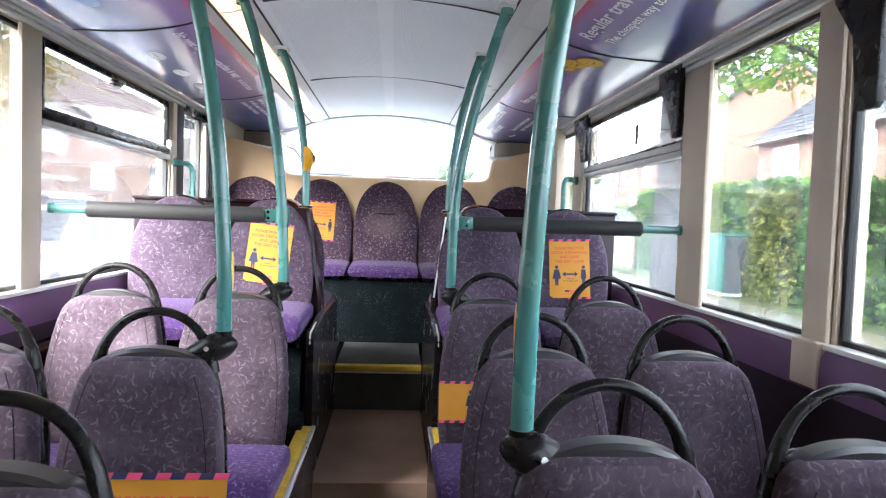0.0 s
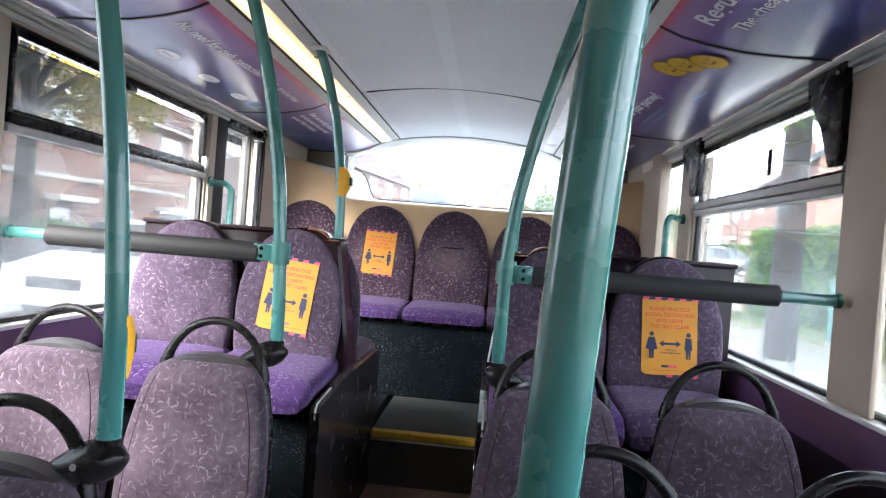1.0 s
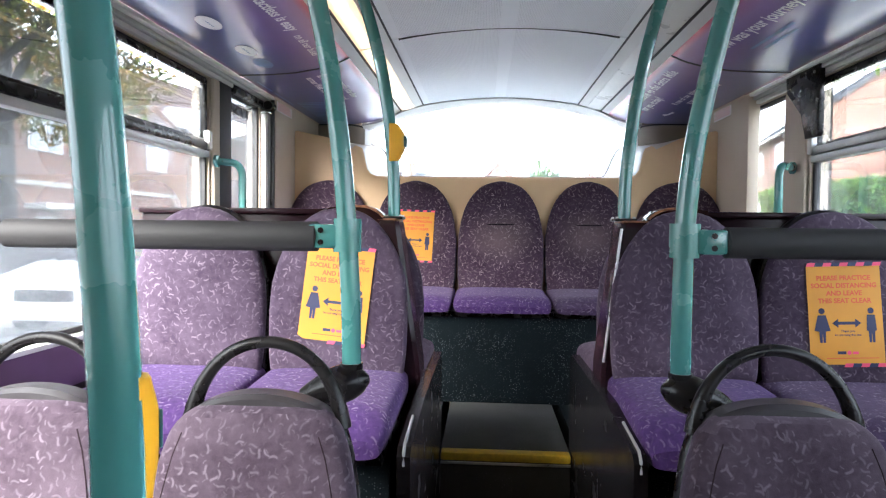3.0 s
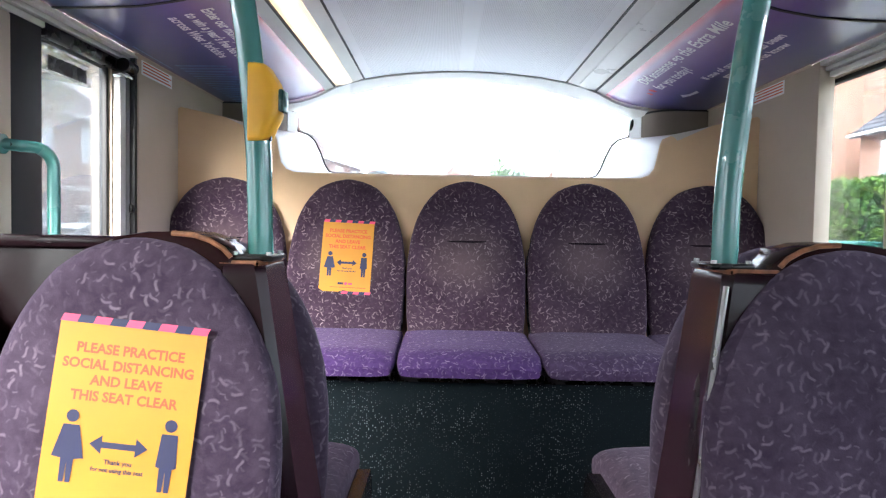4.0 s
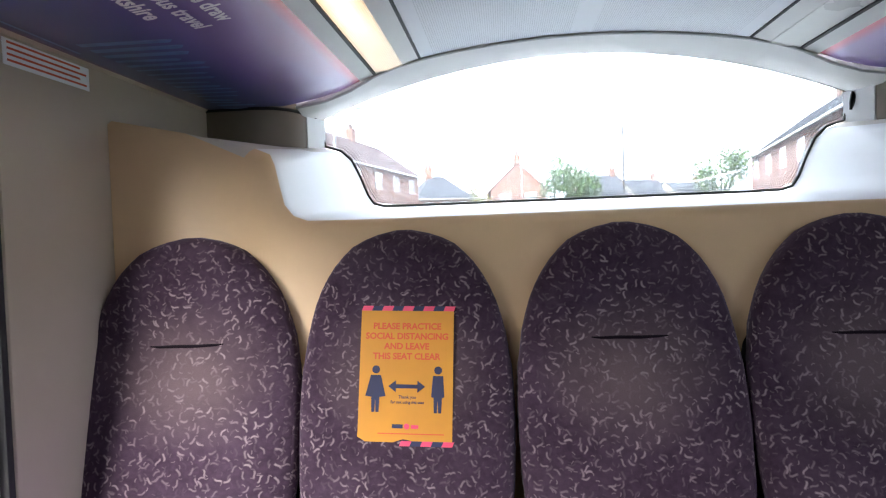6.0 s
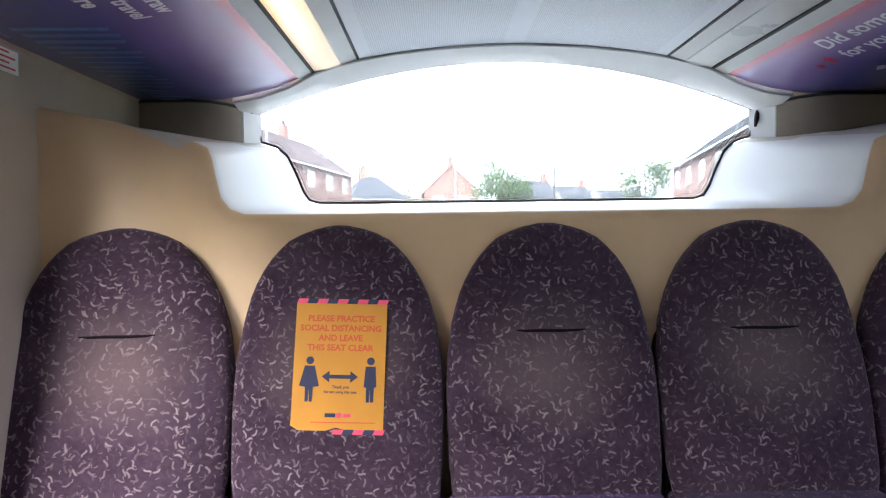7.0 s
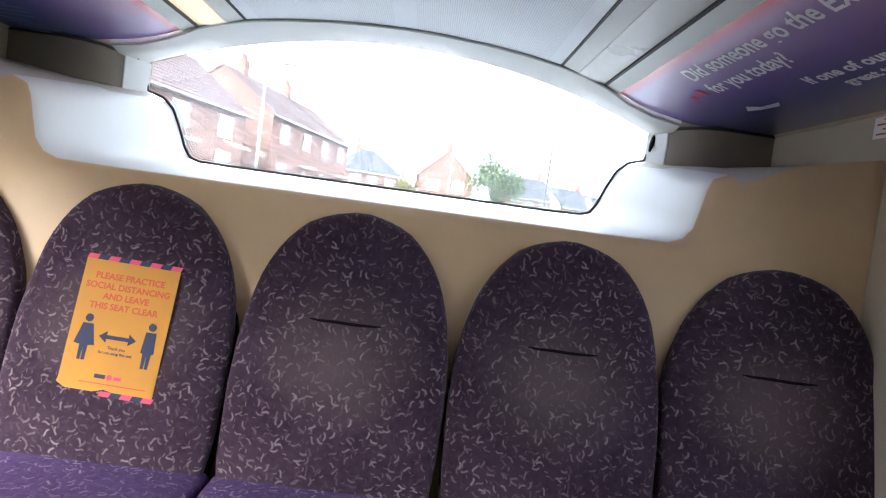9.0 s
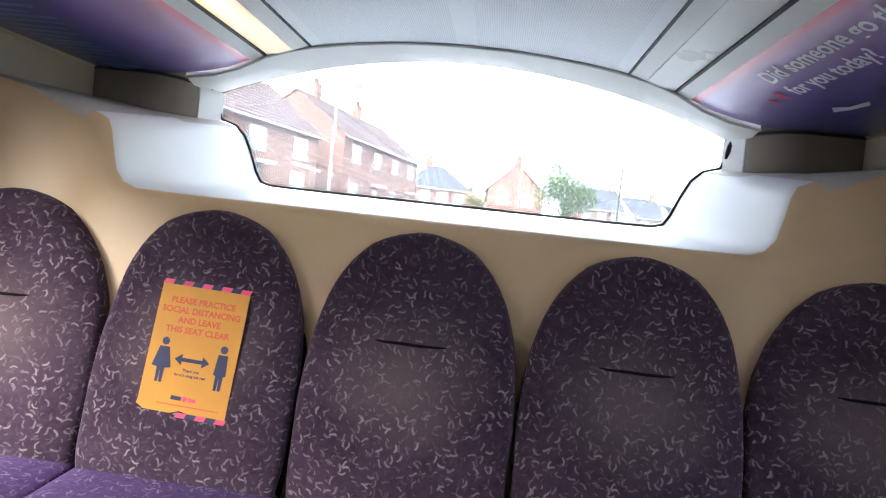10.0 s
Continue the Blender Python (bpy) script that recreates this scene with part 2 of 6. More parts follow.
def glass_material(name, tint, haze=0.0, seed=0.0, veil=0.1, misted=False):
    """Clear pane with real gloss; haze adds dried drops and smears lying on it, veil an even film."""
    m = Nodes(name)
    out = m.n["Material Output"]
    m.n.remove(m.bsdf)
    tr = m.add("BsdfTransparent", {0: rgb(tint * 0.97, tint, tint)})
    gl = m.add("BsdfGlossy", {"Color": rgb(1, 1, 1), "Roughness": 0.03})
    facing = m.add("LayerWeight", {"Blend": 0.5}).outputs["Facing"]
    gloss = m.math("MULTIPLY_ADD", m.math("POWER", facing, 4.0), 0.75, 0.035)
    mixed = m.add("MixShader", {0: gloss, 1: tr.outputs[0], 2: gl.outputs[0]})
    last = mixed.outputs[0]
    if haze:
        o = m.add("VectorMath", {0: m.obj(), 1: (seed, seed, seed)}, operation="ADD").outputs[0]
        st = m.add("VectorMath", {0: o, 1: (1, 1, 0.25)}, operation="MULTIPLY").outputs[0]
        streak = m.ramp(m.noise(st, 16.0, 5), [(0.48, (0, 0, 0)), (0.72, (1, 1, 1))])
        cloud = m.ramp(m.noise(o, 3.0, 4), [(0.40, (0, 0, 0)), (0.70, (1, 1, 1))])
        v = m.add("TexVoronoi", {"Vector": o, "Scale": 95.0, "Randomness": 1.0})
        drop = m.add("MapRange", {0: v.outputs["Distance"], 1: 0.10, 2: 0.22, 3: 1.0, 4: 0.0}).outputs[0]
        col = m.add("SeparateColor", {0: v.outputs["Color"]})
        drop = m.math("MULTIPLY", drop, m.math("GREATER_THAN", col.outputs[0], 0.55))
        f = m.math("ADD", m.math("MULTIPLY", m.math("MULTIPLY", streak, cloud), 0.55), m.math("MULTIPLY", cloud, 0.35))
        f = m.math("ADD", f, veil)
        if misted:
            # condensation lies on the lower part of the panes and along the foot of the vents
            z = m.math("MULTIPLY_ADD", m.noise(st, 9.0, 4), -0.30, m.math("ADD", m.add("SeparateXYZ", {0: m.obj()}).outputs[2], 0.15))
            low = m.add("MapRange", {0: z, 1: 1.22, 2: 1.62, 3: 1.05, 4: 0.10}).outputs[0]
            foot = m.math("MULTIPLY", m.add("MapRange", {0: z, 1: 1.62, 2: 1.70, 3: 0.8, 4: 0.0}).outputs[0], m.math("GREATER_THAN", z, 1.60))
            f = m.math("MULTIPLY", f, m.math("MAXIMUM", low, foot))
        f = m.math("ADD", f, m.math("MULTIPLY", drop, 0.4))
        f = m.math("MULTIPLY", f, haze)
        df = m.add("BsdfTranslucent", {0: rgb(0.76, 0.84, 0.90)})
        last = m.add("MixShader", {0: f, 1: last, 2: df.outputs[0]}).outputs[0]
    m.l.new(last, out.inputs[0])
    return m.mat


M_GLASS_L = glass_material("rain_marked_glass", 0.285, 0.036, 3.1, 0.25, True)
M_GLASS_D = glass_material("misted_door_glass", 0.19, 0.020, 5.2, 0.55)
M_GLASS_H = glass_material("misted_vent_window_glass", 0.34, 0.040, 14.6, 0.16, True)
M_GLASS_R = glass_material("lightly_smeared_glass", 0.34, 0.010, 9.4, 0.02)
# strong veil: dirt on the rear pane plus painted flare washing out the view
M_GLASS_B = glass_material("clear_rear_glass", 0.36, 0.021, 1.7, 0.60)


def advert_material(name):
    """Printed panel: navy to purple along its width with a red edge by the lights; gloss laminate."""
    m = Nodes(name)
    at = m.add("Attribute")
    at.attribute_name = "cove"
    sep = m.add("SeparateXYZ", {0: at.outputs["Vector"]})
    s, y = sep.outputs[0], sep.outputs[1]
    wob = m.math("MULTIPLY_ADD", m.noise(m.obj(), 1.6, 3), 0.36, -0.20)
    f = m.math("ADD", s, wob)
    c = m.ramp(f, [(0.0, (0.030, 0.048, 0.19)), (0.45, (0.058, 0.062, 0.28)), (0.68, (0.18, 0.105, 0.38)), (0.86, (0.40, 0.27, 0.54)), (1.0, (0.54, 0.25, 0.42))])
    band = m.add("MapRange", {0: s, 1: 0.94, 2: 0.985, 3: 0.0, 4: 1.0}).outputs[0]
    low = m.add("MapRange", {0: s, 1: 0.05, 2: 0.015, 3: 0.0, 4: 1.0}).outputs[0]
    c = m.mix(m.math("MULTIPLY", band, 0.8), c, rgb(0.75, 0.10, 0.14))
    c = m.mix(m.math("MULTIPLY", low, 0.4), c, rgb(0.40, 0.05, 0.05))
    m.bump(m.noise(m.obj(), 5.0, 2), 0.08, 0.01)
    m.bsdf.inputs["Coat Weight"].default_value = 0.9
    m.bsdf.inputs["Coat Roughness"].default_value = 0.24
    return m.set(Base_Color=c, Roughness=0.28)


M_ADVERT = advert_material("printed_purple_advert_laminate")
M_PRINT = plain("white_print", (0.90, 0.89, 0.91), 0.5, var=0.03)
M_PRINTRED = plain("red_print", (0.55, 0.03, 0.06), 0.5, var=0.03)
M_PRINTBLUE = plain("pale_blue_print", (0.13, 0.22, 0.42), 0.5, var=0.2, scale=30)
M_EMOJI = plain("yellow_print", (0.75, 0.45, 0.03), 0.45, var=0.08, scale=30)
M_OCHRE = plain("dark_ochre_print", (0.30, 0.13, 0.02), 0.5, var=0.1)
M_SHEET = plain("orange_yellow_paper", (0.60, 0.258, 0.022), 0.6, var=0.06, scale=14, bump=0.5, grain=40)
M_SHEETRED = plain("brick_red_ink", (0.62, 0.09, 0.03), 0.6, var=0.05)
M_PINK = plain("pink_print", (0.75, 0.07, 0.16), 0.6, var=0.05)
M_NAVY = plain("navy_print", (0.022, 0.026, 0.075), 0.6, var=0.1)


def lamp_material(name, power):
    """Lit ribbed diffuser: a pale line of light over the tube, warmer to its sides and past the tube's end."""
    m = Nodes(name)
    o = m.obj()
    at = m.add("SeparateXYZ", {0: o})
    side = m.math("ABSOLUTE", m.math("SUBTRACT", m.math("ABSOLUTE", at.outputs[0]), 0.577))
    side = m.add("MapRange", {0: side, 1: 0.010, 2: 0.042, 3: 0.0, 4: 1.0}, interpolation_type="SMOOTHSTEP").outputs[0]
    past = m.add("MapRange", {0: at.outputs[1], 1: 4.55, 2: 5.10, 3: 0.0, 4: 1.0}, interpolation_type="SMOOTHSTEP").outputs[0]
    warm = m.math("MAXIMUM", m.math("MULTIPLY", side, 0.85), past)
    c = m.mix(warm, rgb(1.0, 0.85, 0.50), rgb(1.0, 0.60, 0.22))
    f = m.math("MULTIPLY_ADD", m.noise(o, 1.3, 2), 0.4, 0.85)
    f = m.math("MULTIPLY", f, m.math("SUBTRACT", 1.0, m.math("MULTIPLY", side, 0.45)))
    f = m.math("MULTIPLY", f, m.math("SUBTRACT", 1.0, m.math("MULTIPLY", past, 0.50)))
    m.bump(m.add("TexWave", {"Vector": o, "Scale": 60.0}).outputs["Fac"], 0.25, 0.002)
    return m.set(Base_Color=rgb(0.8, 0.78, 0.7), Roughness=0.35, Emission_Color=c, Emission_Strength=m.math("MULTIPLY", f, power))


M_LAMP = lamp_material("lit_warm_diffuser", LAMP)
M_DIFF = plain("unlit_ribbed_diffuser", (0.68, 0.68, 0.64), 0.3, var=0.06, scale=6)


# ---------------------------------------------------------------- mesh tools
def lay_uv(me):
    """Flat coordinates in metres by each face's main direction."""
    layer = me.uv_layers.new(name="UVMap")
    co = [v.co for v in me.vertices]
    for p in me.polygons:
        a = [abs(c) for c in p.normal]
        k = a.index(max(a))
        i, j = ((1, 2), (0, 2), (0, 1))[k]
        for li in p.loop_indices:
            v = co[me.loops[li].vertex_index]
            layer.data[li].uv = (v[i], v[j])


def part(name, bm, material, parent=None, label="", smooth=True, angle=40):
    me = bpy.data.meshes.new(name)
    bmesh.ops.recalc_face_normals(bm, faces=bm.faces)
    bm.to_mesh(me)
    bm.free()
    lay_uv(me)
    for p in me.polygons:
        p.use_smooth = smooth
    if smooth:
        me.set_sharp_from_angle(angle=radians(angle))
    me.materials.append(material)
    ob = new(name, me)
    if parent is not None:
        ob.parent = parent
    if label:
        tagged(ob, label)
    return ob


def thing(name, label, category, group="", kind="", m=None):
    ob = new(name)
    ob.empty_display_size = 0.1
    if m is not None:
        ob.matrix_basis = m
    return tagged(ob, label, category, group, kind)


def add_box(bm, x0, x1, y0, y1, z0, z1, r=0.0, seg=2):
    made = bmesh.ops.create_cube(bm, size=1.0)
    vs = made["verts"]
    for v in vs:
        v.co = ((x0 + x1) / 2 + v.co.x * (x1 - x0), (y0 + y1) / 2 + v.co.y * (y1 - y0), (z0 + z1) / 2 + v.co.z * (z1 - z0))
    if r:
        es = list({e for v in vs for e in v.link_edges})
        bmesh.ops.bevel(bm, geom=es, offset=r, segments=seg, profile=0.5, affect="EDGES")
    return bm


def box(x0, x1, y0, y1, z0, z1, r=0.0, seg=2):
    return add_box(bmesh.new(), x0, x1, y0, y1, z0, z1, r, seg)


def add_tube(bm, pts, radius, seg=16, caps=True):
    """A round tube along points; radius one number or one for each point."""
    pts = [Vector(p) for p in pts]
    n = len(pts)
    rad = radius if isinstance(radius, (list, tuple)) else [radius] * n
    rings, side = [], None
    for i, p in enumerate(pts):
        t = (pts[min(i + 1, n - 1)] - pts[max(i - 1, 0)]).normalized()
        if side is None:
            side = t.orthogonal().normalized()
        side = (side - t * side.dot(t)).normalized()
        up = t.cross(side)
        rings.append([bm.verts.new(p + (side * math.cos(a) + up * math.sin(a)) * rad[i]) for a in (2 * math.pi * k / seg for k in range(seg))])
    for a, b in zip(rings, rings[1:]):
        for k in range(seg):
            bm.faces.new((a[k], a[(k + 1) % seg], b[(k + 1) % seg], b[k]))
    if caps:
        bm.faces.new(rings[0][::-1])
        bm.faces.new(rings[-1])
    return bm


def tube(pts, radius, seg=16, caps=True):
    return add_tube(bmesh.new(), pts, radius, seg, caps)


def add_loft(bm, rings, closed=True, caps=True):
    vs = [[bm.verts.new(p) for p in r] for r in rings]
    n = len(vs[0])
    for a, b in zip(vs, vs[1:]):
        for k in range(n if closed else n - 1):
            bm.faces.new((a[k], a[(k + 1) % n], b[(k + 1) % n], b[k]))
    if caps and closed:
        bm.faces.new(vs[0][::-1])
        bm.faces.new(vs[-1])
    return bm


def loft(rings, closed=True, caps=True):
    return add_loft(bmesh.new(), rings, closed, caps)


def add_prism(bm, outline, axis, a, b):
    """An outline (pairs) drawn in the plane across an axis and pulled from a to b along it."""
    def at(p, d):
        return {"x": (d, p[0], p[1]), "y": (p[0], d, p[1]), "z": (p[0], p[1], d)}[axis]
    return add_loft(bm, [[at(p, a) for p in outline], [at(p, b) for p in outline]])


def prism(outline, axis, a, b):
    return add_prism(bmesh.new(), outline, axis, a, b)


def curve_at(table, t):
    """Smooth value from a table of (place, value)."""
    for (a, va), (b, vb) in zip(table, table[1:]):
        if t <= b:
            f = (t - a) / (b - a)
            return va + (vb - va) * f
    return table[-1][1]


def flat_text(body, size, align="CENTER", spacing=1.0, bold=0.0):
    cu = bpy.data.curves.new("wording", "FONT")
    cu.body, cu.size, cu.align_x, cu.space_character, cu.offset = body, size, align, spacing, bold
    cu.resolution_u = 3
    ob = new("wording", cu)
    bpy.context.view_layer.update()
    me = bpy.data.meshes.new_from_object(ob.evaluated_get(bpy.context.evaluated_depsgraph_get()))
    bpy.data.objects.remove(ob)
    bpy.data.curves.remove(cu)
    return me


# ---------------------------------------------------------------- the body of the bus
WALL = 1.19          # inner face of the side walls
FRONT, REAR = -5.2, 5.15
SILL, HEAD = 1.0, 1.885
PLAT = 0.48          # raised floor at the rear

floor = part("floor", box(-0.235, 0.235, FRONT, 2.45, -0.06, 0.0), M_AISLE, smooth=False)
tagged(floor, "brown flecked vinyl aisle floor, worn and dull", "floor", kind="structure")
bm = box(-0.235, 0.235, 2.45, 3.42, 0.0, 0.24)
tagged(part("floor_step", bm, M_AISLE, smooth=False), "brown vinyl step between the seat plinths", "step", kind="structure")
bm = box(-0.235, 0.235, 3.42, 4.62, 0.0, PLAT)
platform = tagged(part("floor_platform", bm, M_PLAT, smooth=False), "grey flecked vinyl platform before the rear seats", "floor", kind="structure")
part("step_nosing", box(-0.233, 0.233, 3.400, 3.452, PLAT - 0.024, PLAT + 0.006, 0.006), M_NOSE, platform, "yellow anti-slip nosing")
part("nosing_edge", box(-0.233, 0.233, 3.394, 3.3995, PLAT - 0.034, PLAT - 0.024, 0.002), M_STEEL, platform, "bright metal edge")
for sx, word in ((-1, "left"), (1, "right")):
    # raised plinth beside the aisle, with the low floor under the forward seats
    tagged(part("floor_low_" + word, box(*sorted((sx * 0.24, sx * WALL)), FRONT, 1.7, -0.06, 0.0), M_AISLE, smooth=False), "brown flecked vinyl floor under the seats", "floor", kind="structure")
    tagged(part("floor_plinth_" + word, box(*sorted((sx * 0.27, sx * WALL)), 2.42, 4.62, -0.06, PLAT), M_CARPET, smooth=False), "dark flecked plinth carrying the raised seats", "plinth", kind="structure")
    tagged(part("floor_ramp_" + word, box(*sorted((sx * 0.29, sx * WALL)), 1.7, 2.42, -0.06, 0.03), M_AISLE, smooth=False), "brown flecked vinyl floor under the seats", "floor", kind="structure")
    kerb = part("plinth_edge_" + word, box(*sorted((sx * 0.225, sx * 0.29)), 1.62, 2.478, -0.06, 0.452, 0.004), M_PANEL)
    tagged(kerb, "black plinth edge with a yellow top strip beside the aisle", "plinth", kind="structure")
    part("yellow_strip", box(*sorted((sx * 0.236, sx * 0.288)), 1.63, 2.474, 0.452, 0.458, 0.001), M_NOSE, kerb, "yellow edging strip")
    part("steel_edge", box(*sorted((sx * 0.221, sx * 0.235)), 1.63, 2.474, 0.445, 0.461, 0.003), M_STEEL, kerb, "bright metal edge")

# side walls
WINDOWS = {
    # left wall left solid before 1.02, out of view, to shade the forward seats
    -1: [(1.02, 2.275), (2.325, 3.62), (3.815, 4.20)],
    1: [(-4.6, -3.2), (-3.05, -1.6), (-1.45, 0.0), (0.16, 1.50), (1.625, 2.315), (2.412, 3.73), (3.935, 4.52)],
}
for sx, word in ((-1, "left"), (1, "right")):
    bm = bmesh.new()
    x0, x1 = sorted((sx * WALL, sx * (WALL + 0.07)))
    add_box(bm, x0, x1, FRONT, 5.42, -0.3, SILL - 0.012)
    add_box(bm, x0, x1, FRONT, 5.42, HEAD, 2.02)
    last = FRONT
    for a, b in WINDOWS[sx] + [(5.42, 5.42)]:
        add_box(bm, x0, x1, last, a, SILL - 0.012, HEAD)
        last = b
    wall = part("wall_" + word, bm, M_WALLCREAM, smooth=False)
    tagged(wall, "cream laminate bus side wall with window openings", "wall", kind="structure")
    # dark lower lining, purple dado and white sill
    part("lower_lining", box(*sorted((sx * (WALL - 0.012), sx * WALL)), FRONT, 4.3, 0.0, 0.872), M_DARKWALL, wall, "dark plum lower lining", smooth=False)
    ring = [(sx * WALL, 0.872), (sx * (WALL - 0.034), 0.874), (sx * (WALL - 0.030), 0.965), (sx * (WALL - 0.016), 0.984), (sx * WALL, 0.984)]
    part("dado", prism(ring, "y", FRONT, 4.3), M_DADO, wall, "purple dado strip")
    part("sill", box(*sorted((sx * (WALL - 0.026), sx * (WALL + 0.03))), FRONT, 4.3, 0.985, 0.999, 0.003), M_PALE, wall, "white painted sill")
    # top rail in three steps under the advert panels
    for i, (d, z0, z1) in enumerate(((0.020, 1.888, 1.905), (0.034, 1.906, 1.922), (0.052, 1.923, 1.938))):
        part("top_rail", box(*sorted((sx * (WALL - d), sx * WALL)), FRONT, 4.62, z0, z1, 0.003), M_PALE if i != 1 else M_ALU, wall, "grey aluminium rail")
    # pillar covers
    for (_, b0), (a1, _) in zip(WINDOWS[sx], WINDOWS[sx][1:]):
        y0, y1 = b0 + 0.012, a1 - 0.012
        if 2.1 < b0 < 2.35:
            y0 = 2.187 if sx < 0 else 2.20
        if sx < 0 and 3.5 < y0 < 3.8:
            y1 = 3.690
            part("door_edge_rubber", box(-WALL, -WALL + 0.014, 3.693, 3.816, 0.99, 1.93, 0.004), M_RUBBER, wall, "black rubber door edge")
        bottom = 0.885 if (sx > 0 and 1.4 < y0 < 1.7) else 1.0
        if sx > 0 and 1.4 < y0 < 1.7:
            part("pillar_foot", box(WALL - 0.041, WALL - 0.002, y0 - 0.004, y1 + 0.004, 0.88, 1.002, 0.006), M_WALLCREAM, wall, "cream wrap over the dado")
        part("pillar_cover", box(*sorted((sx * (WALL - 0.018), sx * WALL)), y0, y1, bottom, 1.887, 0.008), M_WALLCREAM, wall, "cream pillar cover")

# windows: glass, black seal, frames
def window(sx, y0, y1, z0, z1, hopper, index, glass):
    win = thing("window_%d" % index, "bus side window with rain-marked glass in a black seal" if sx < 0 else "bus side window, clear glass in a black seal", "window", kind="structure")
    x = sx * (WALL + 0.022)

    def sheet(a, b, c, d, dx=0.0):
        pane = part("pane", box(*sorted((x + sx * dx, x + sx * (dx + 0.005))), a, b, c, d), glass, win, smooth=False)
        pane.visible_shadow = False

    def seal(a, b, c, d, w, mat, label, dep=0.012, dx=-0.012):
        bm = bmesh.new()
        xs = sorted((x + sx * dx, x + sx * (dx + dep + 0.012)))
        add_box(bm, *xs, a, a + w, c, d, 0.002)
        add_box(bm, *xs, b - w, b, c, d, 0.002)
        add_box(bm, *xs, a + w, b - w, c, c + w, 0.002)
        add_box(bm, *xs, a + w, b - w, d - w, d, 0.002)
        part("seal" if mat is M_RUBBER else "frame", bm, mat, win, label)

    seal(y0, y1, z0, z1, 0.014, M_RUBBER, "black rubber seal")
    if hopper:
        mid = 1.595
        sheet(y0 + 0.01, y1 - 0.01, z0 + 0.01, mid - 0.02)
        sheet(y0 + 0.03, y1 - 0.03, mid + 0.02, z1 - 0.05, -0.012)
        bm = bmesh.new()
        add_box(bm, *sorted((x - sx * 0.030, x + sx * 0.012)), y0 + 0.012, y1 - 0.012, mid - 0.028, mid - 0.002, 0.004)
        part("middle_rail", bm, M_ALU, win, "dull aluminium rail")
        part("vent_rail", box(*sorted((x - sx * 0.036, x + sx * 0.006)), y0 + 0.012, y1 - 0.012, mid, mid + 0.030, 0.004), M_BLACK if sx < 0 else M_ALU, win, "vent sash rail")
        seal(y0 + 0.014, y1 - 0.014, mid + 0.02, z1 - 0.012, 0.022, M_BLACK, "black vent sash frame", 0.014, -0.022)
        if sx > 0:
            part("vent_slot", box(x - 0.020, x - 0.0125, 2.928, 2.952, 1.675, 1.770, 0.003), M_BLACK, win, "black vent latch plate")
        for f in (0.45,) if sx < 0 else ():
            part("latch", box(*sorted((x - sx * 0.050, x - sx * 0.02)), y0 + f * (y1 - y0) - 0.04, y0 + f * (y1 - y0) + 0.04, z1 - 0.062, z1 - 0.038, 0.006), M_BLACK, win, "black vent catch")
        part("stay", box(*sorted((x - sx * 0.046, x - sx * 0.02)), y1 - 0.045, y1 - 0.016, mid + 0.0, mid + 0.075, 0.005), M_ALU, win, "metal vent stay")
    else:
        sheet(y0 + 0.01, y1 - 0.01, z0 + 0.01, z1 - 0.01)
    return win


count = 0
for sx in (-1, 1):
    for a, b in WINDOWS[sx]:
        count += 1
        hop = b - a > 1.1 and 2.3 < a < 3
        low = 1.055 if (sx < 0 and a > 3.8) else SILL
        w = window(sx, a, b, low, HEAD, hop, count, (M_GLASS_H if hop else M_GLASS_R) if sx > 0 else (M_GLASS_D if a > 3.8 else M_GLASS_L))
        if sx < 0 and a > 3.8:
            part("black_label", box(-WALL - 0.016, -WALL - 0.012, 3.885, 4.075, 1.795, 1.835), M_BLACK, w, "black strip label", smooth=False)
            part("inner_frame", box(-WALL + 0.0, -WALL + 0.026, 4.206, 4.246, 1.0, 1.866, 0.006), M_PALE, w, "white door-edge frame")
            part("head_frame", box(-WALL + 0.0, -WALL + 0.022, 3.818, 4.246, 1.868, 1.906, 0.005), M_BLACK, w, "black frame head")
            part("head_seal", box(-WALL + 0.0, -WALL + 0.028, 3.818, 4.256, 1.907, 1.9365, 0.004), M_RUBBER, w, "black rubber head seal")
            part("post_rib", box(-WALL + 0.0, -WALL + 0.034, 4.247, 4.256, 0.9, 1.866, 0.003), M_ALU, w, "thin metal rib")
            part("hinge_post", box(-WALL + 0.0, -WALL + 0.050, 4.2565, 4.2735, 0.9, 1.9365, 0.004), M_RUBBER, w, "black hinge post")
            part("hinge", tube([(-WALL + 0.042, 4.19, 1.885), (-WALL + 0.042, 4.256, 1.885)], 0.022, 16), M_BLACK, w, "black hinge barrel")
            part("bracket", box(-WALL + 0.0, -WALL + 0.046, 4.200, 4.256, 1.846, 1.860, 0.004), M_CHROME, w, "bright metal bracket")
            part("catch", box(-WALL + 0.034, -WALL + 0.048, 4.244, 4.2565, 1.40, 1.43, 0.004), M_BLACK, w, "black catch")

# purple notice on the glass beside the left pillar
note = thing("window_sticker", "small navy notice with a yellow disc on the window", "sticker")
part("sheet", box(-WALL - 0.0165, -WALL - 0.0145, 1.989, 2.090, 1.025, 1.153), M_NAVY, note, smooth=False)
bm = bmesh.new()
bmesh.ops.create_circle(bm, cap_ends=True, radius=0.024, segments=24, matrix=pose(-WALL - 0.014, 2.04, 1.094, 0, 90, 0))
part("disc", bm, M_EMOJI, note, smooth=False)
for k, wd in enumerate((0.07, 0.06, 0.04)):
    part("print_bar", box(-WALL - 0.0145, -WALL - 0.0138, 2.04 - wd / 2, 2.04 + wd / 2, 1.137 - 0.008 * k, 1.141 - 0.008 * k), M_PRINT, note, smooth=False)
